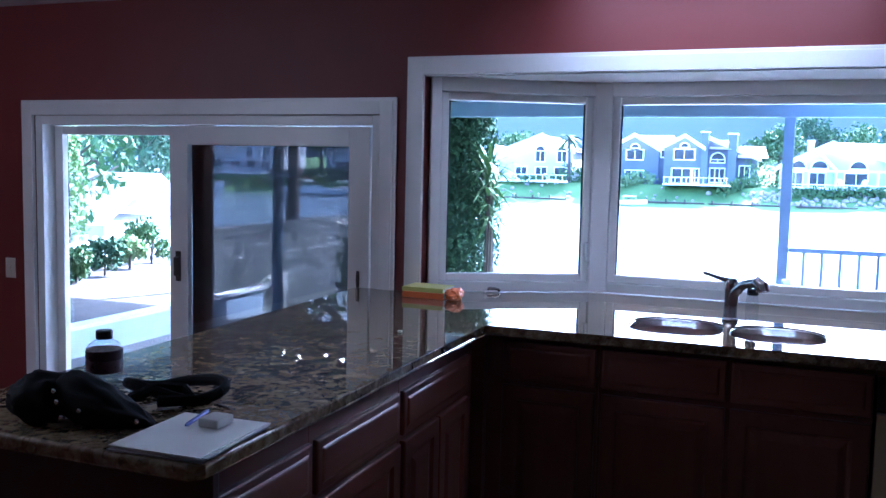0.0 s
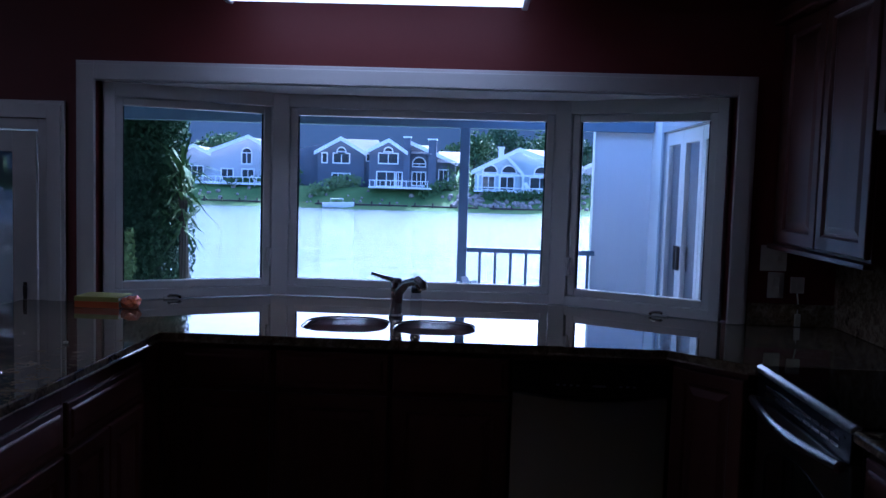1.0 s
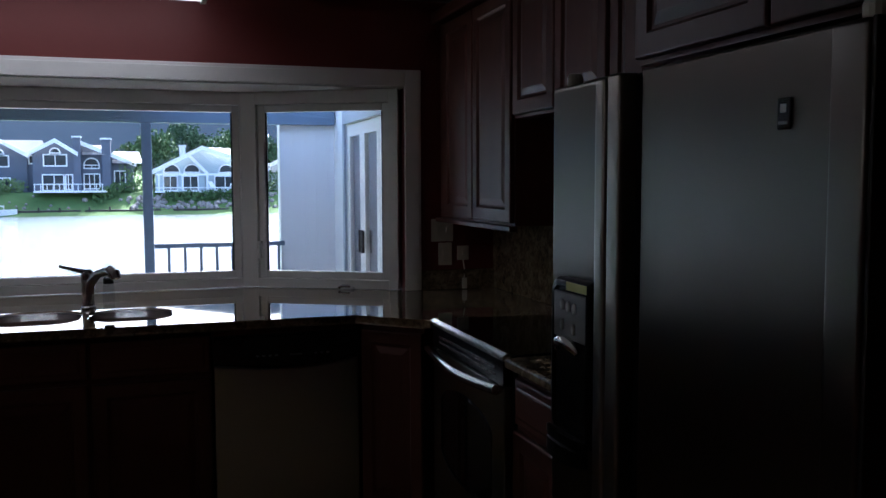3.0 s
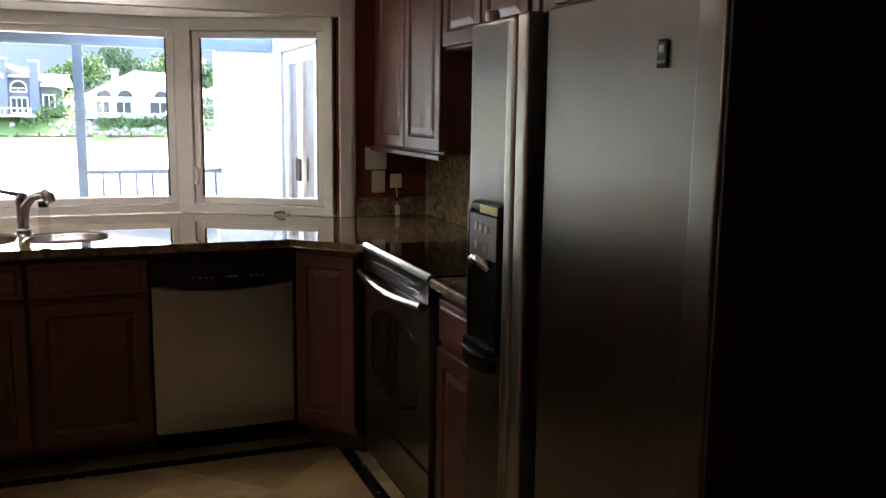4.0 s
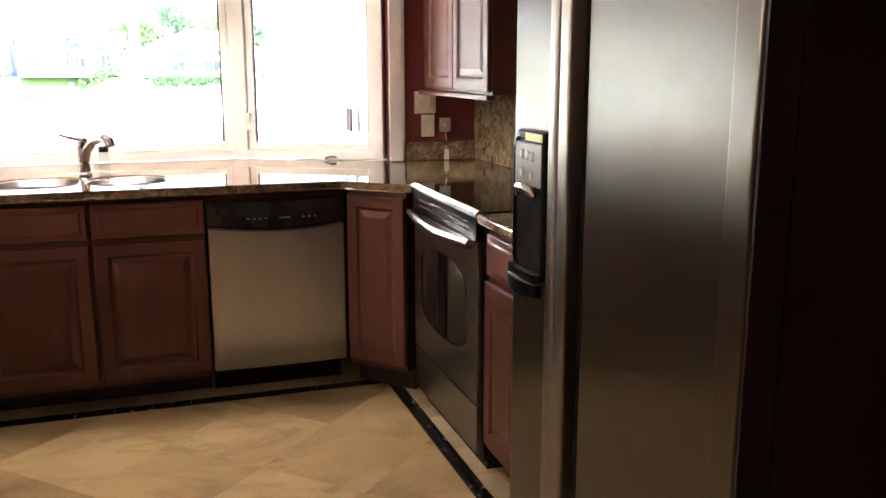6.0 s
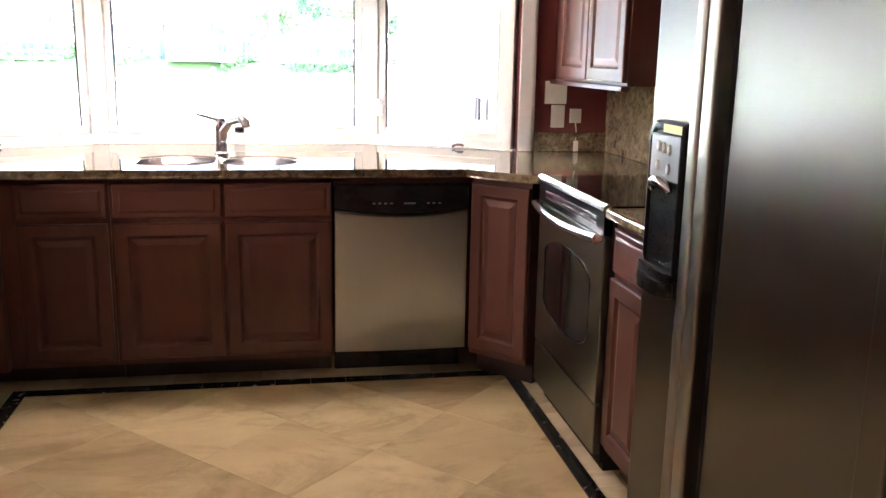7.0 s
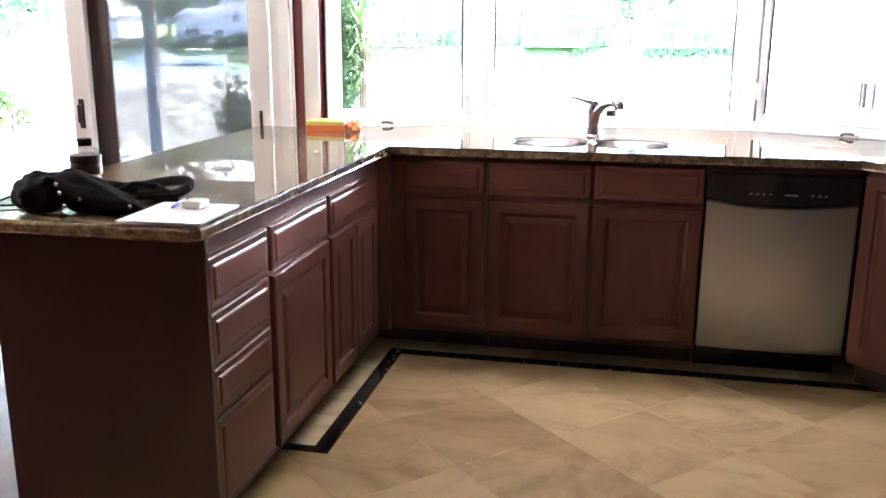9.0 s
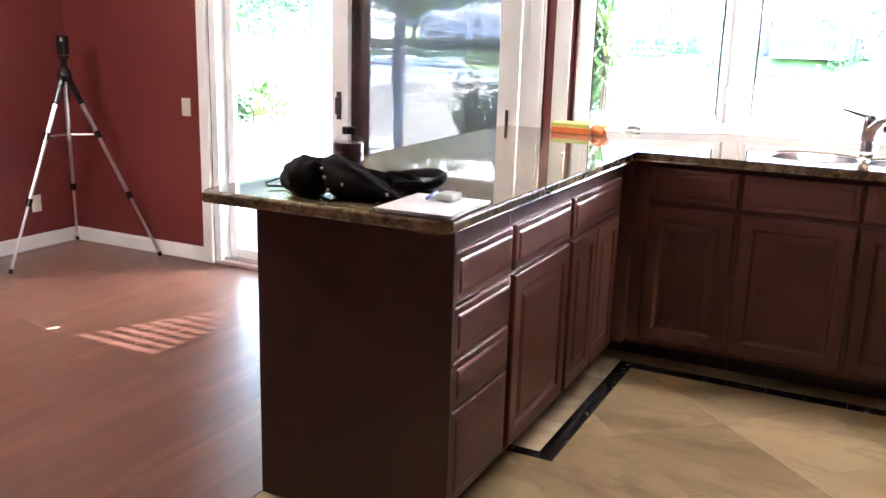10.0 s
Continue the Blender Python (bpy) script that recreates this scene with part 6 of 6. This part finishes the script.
def boat(x, y, s, turn):
    ob = thing("boat", pose(x, y, LAKE + 0.05, 0, 0, turn) @ Matrix.Scale(s, 4), "small white motor boat moored at the far shore", "boat", "boats")
    bm = bmesh.new()
    secs = []
    for t in range(7):
        u = t / 6
        w = 1.0 * (1 - max(0, u - 0.5) ** 2 * 4 * 0.95)
        secs.append([bm.verts.new((-3 + 6 * u, yy * w, z)) for yy, z in ((-1, 0.9 + 0.3 * u), (-0.75, 0.1), (0, -0.1), (0.75, 0.1), (1, 0.9 + 0.3 * u))])
    for a, b in zip(secs, secs[1:]):
        for k in range(5):
            bm.faces.new((a[k], b[k], b[(k + 1) % 5], a[(k + 1) % 5]))
    bm.faces.new(secs[0])
    bm.faces.new(secs[-1][::-1])
    part("hull", bm, FAR_WHITE, ob)
    part("canopy", box_bm(-1.5, -0.85, 1.7, 1.0, 0.85, 1.8, 0.04), FAR_WHITE, ob)
    for px, py in ((-1.4, -0.75), (-1.4, 0.75), (0.9, -0.75), (0.9, 0.75)):
        part("pole", box_bm(px - 0.03, py - 0.03, 0.8, px + 0.03, py + 0.03, 1.699), ALU, ob)


boat(-58.0, 112.5, 1.2, 6)
boat(-66.0, 112.8, 1.2, -4)
boat(-84.0, 112.8, 1.3, 4)
boat(-17.2, 113.6, 0.7, 8)


def lounge_chair(x, y, turn):
    ob = thing("garden_chair", pose(x, y, land_height(x, y) + 0.22, 0, 0, turn), "white reclining garden chair across the lake", "chair", "white garden chairs")
    bm = bmesh.new()
    add_box(bm, -0.4, -0.9, 0.35, 0.4, 0.5, 0.45, 0.03)
    part("seat", bm, FAR_WHITE, ob)
    bm = bmesh.new()
    add_box(bm, -0.4, -0.05, 0.0, 0.4, 0.05, 1.0, 0.03, m=pose(0, 0.5, 0.42, -35))
    part("backrest", bm, FAR_WHITE, ob)
    for px in (-0.35, 0.35):
        for py in (-0.8, 0.45):
            part("leg", box_bm(px - 0.04, py - 0.04, -0.25, px + 0.04, py + 0.04, 0.349), FAR_WHITE, ob)


lounge_chair(8.6, HY - 2.0, 40)
lounge_chair(10.4, HY - 2.1, -40)
lounge_chair(-29.2, 118.6, 70)

# ---- floors ----
floor = thing("floor", pose(0, 0, 0), "travertine tile floor with a dark marble border, oak boards beyond the peninsula", "floor", kind="structure")
bm = bmesh.new()
add_box(bm, WEST - 0.15, SOUTH - 0.15, -0.16, -0.66, WALL_Y + 0.15, LOW - 0.012)
add_box(bm, -0.66, SOUTH - 0.15, -0.16, EAST + 0.15, WALL_Y + 0.15, -0.012)
part("screed", bm, CONCRETE, floor)
part("step_edge", box_bm(-0.676, SOUTH + 0.001, LOW - 0.011, -0.6605, WALL_Y - 0.001, 0.0005, 0.003), OAK, floor, "oak edge of the shallow step")
part("grout", box_bm(-0.660, SOUTH, -0.0115, EAST, WALL_Y, -0.0015), GROUT, floor)

TX0, TX1, TY0, TY1 = -0.655, 2.80, -4.8, 0.10


def clip(poly, axis, limit, keep_low):
    out = []
    for k, p in enumerate(poly):
        q = poly[(k + 1) % len(poly)]
        a, b = (p[axis] <= limit) == keep_low, (q[axis] <= limit) == keep_low
        if a:
            out.append(p)
        if a != b:
            t = (limit - p[axis]) / (q[axis] - p[axis])
            out.append((p[0] + (q[0] - p[0]) * t, p[1] + (q[1] - p[1]) * t))
    return out


def tile_bm(outline, c, top, r=0.0015):
    bm = bmesh.new()
    add_prism(bm, [(x - c[0], y - c[1]) for x, y in outline], -0.010, top, r, 1)
    return bm


E = 0.312
whole = None
for i in range(-16, 20):
    for j in range(-16, 20):
        cx, cy = 1.135 + (i - j) * E, -0.388 - (i + j) * E - E
        g = 0.0016
        poly = [(cx, cy + E - g), (cx - E + g, cy), (cx, cy - E + g), (cx + E - g, cy)]
        full = TX0 < cx - E and cx + E < TX1 and TY0 < cy - E and cy + E < TY1
        for axis, lim, low in ((0, TX0, False), (0, TX1, True), (1, TY0, False), (1, TY1, True)):
            poly = clip(poly, axis, lim, low) if len(poly) > 2 else poly
        if len(poly) < 3 or sum(p[0] * q[1] - q[0] * p[1] for p, q in zip(poly, poly[1:] + poly[:1])) ** 2 < 1e-4:
            continue
        if full:
            if whole is None:
                first = part("tile", tile_bm(poly, (cx, cy), 0.0), TRAVERTINE, floor)
                whole = first.data
                first.location = (cx, cy, 0)
            else:
                ob = new("tile", whole)
                ob.parent, ob.location = floor, (cx, cy, 0)
        else:
            ob = part("tile", tile_bm(poly, (cx, cy), 0.0), TRAVERTINE, floor)
            ob.location = (cx, cy, 0)


def strip(name, x0, y0, x1, y1, mat, n, top):
    """A run of border pieces laid end to end."""
    long_x = abs(x1 - x0) > abs(y1 - y0)
    for k in range(n):
        a, b = k / n, (k + 1) / n
        p = (x0 + (x1 - x0) * a, y0, x0 + (x1 - x0) * b, y1) if long_x else (x0, y0 + (y1 - y0) * a, x1, y0 + (y1 - y0) * b)
        g = 0.0008
        xa, xb, ya, yb = min(p[0], p[2]) + g, max(p[0], p[2]) - g, min(p[1], p[3]) + g, max(p[1], p[3]) - g
        cx, cy = (xa + xb) / 2, (ya + yb) / 2
        ob = part(name, box_bm(xa - cx, ya - cy, -0.001, xb - cx, yb - cy, top), mat, floor)
        ob.location = (cx, cy, 0.0005)


B = 0.062
strip("border_tile", -0.005, -0.007, 2.16, 0.054, MARBLE, 14, 0.0035)
strip("border_tile", -0.005, -0.972, -0.005 + B, -0.007, MARBLE, 7, 0.0035)
strip("border_tile", -0.12, -0.972 - B * 0.72, -0.005 + B, -0.972, MARBLE, 2, 0.0035)
strip("border_tile", 2.103, -1.75, 2.16, -0.007, MARBLE, 10, 0.0035)
strip("edge_tile", -0.12, 0.054, 2.16, 0.180, TRAV_STRIP, 6, 0.0035)
strip("edge_tile", -0.12, -0.972, -0.005, 0.054, TRAV_STRIP, 4, 0.0035)
strip("edge_tile", 2.16, -1.75, 2.25, 0.180, TRAV_STRIP, 6, 0.0035)

plank_cache = {}
rng = random.Random(77)
PW = 0.0845
x = TX0 - 0.0215 - PW
row = 0
while x > WEST - PW:
    y = WALL_Y - 0.001 + rng.uniform(0.0, 0.6)
    while y > -4.0:
        ln = rng.choice((0.7, 0.95, 1.2, 1.45))
        y0, y1 = max(y - ln, -4.0), min(y, WALL_Y - 0.001)
        xa = max(x, WEST)
        key = (round(y1 - y0, 2), round(PW - (xa - x), 3))
        if key[0] > 0.05 and key[1] > 0.01:
            if key not in plank_cache:
                w, l2 = key[1] / 2 - 0.0003, key[0] / 2 - 0.0004
                bm = box_bm(-w, -l2, -0.009, w, l2, 0.0)
                ob = part("plank", bm, OAK, floor)
                plank_cache[key] = ob.data
            else:
                ob = new("plank", plank_cache[key])
                ob.parent = floor
            ob.location = (xa + key[1] / 2, (y0 + y1) / 2, LOW)
        y -= ln
    x -= PW
    row += 1
part("far_boards", box_bm(WEST, SOUTH, LOW - 0.0115, TX0 - 0.0215, -4.0, LOW - 0.001), OAK, floor)
part("far_tiles", box_bm(TX0, SOUTH, -0.0114, EAST, TY0, -0.0005), TRAVERTINE, floor)
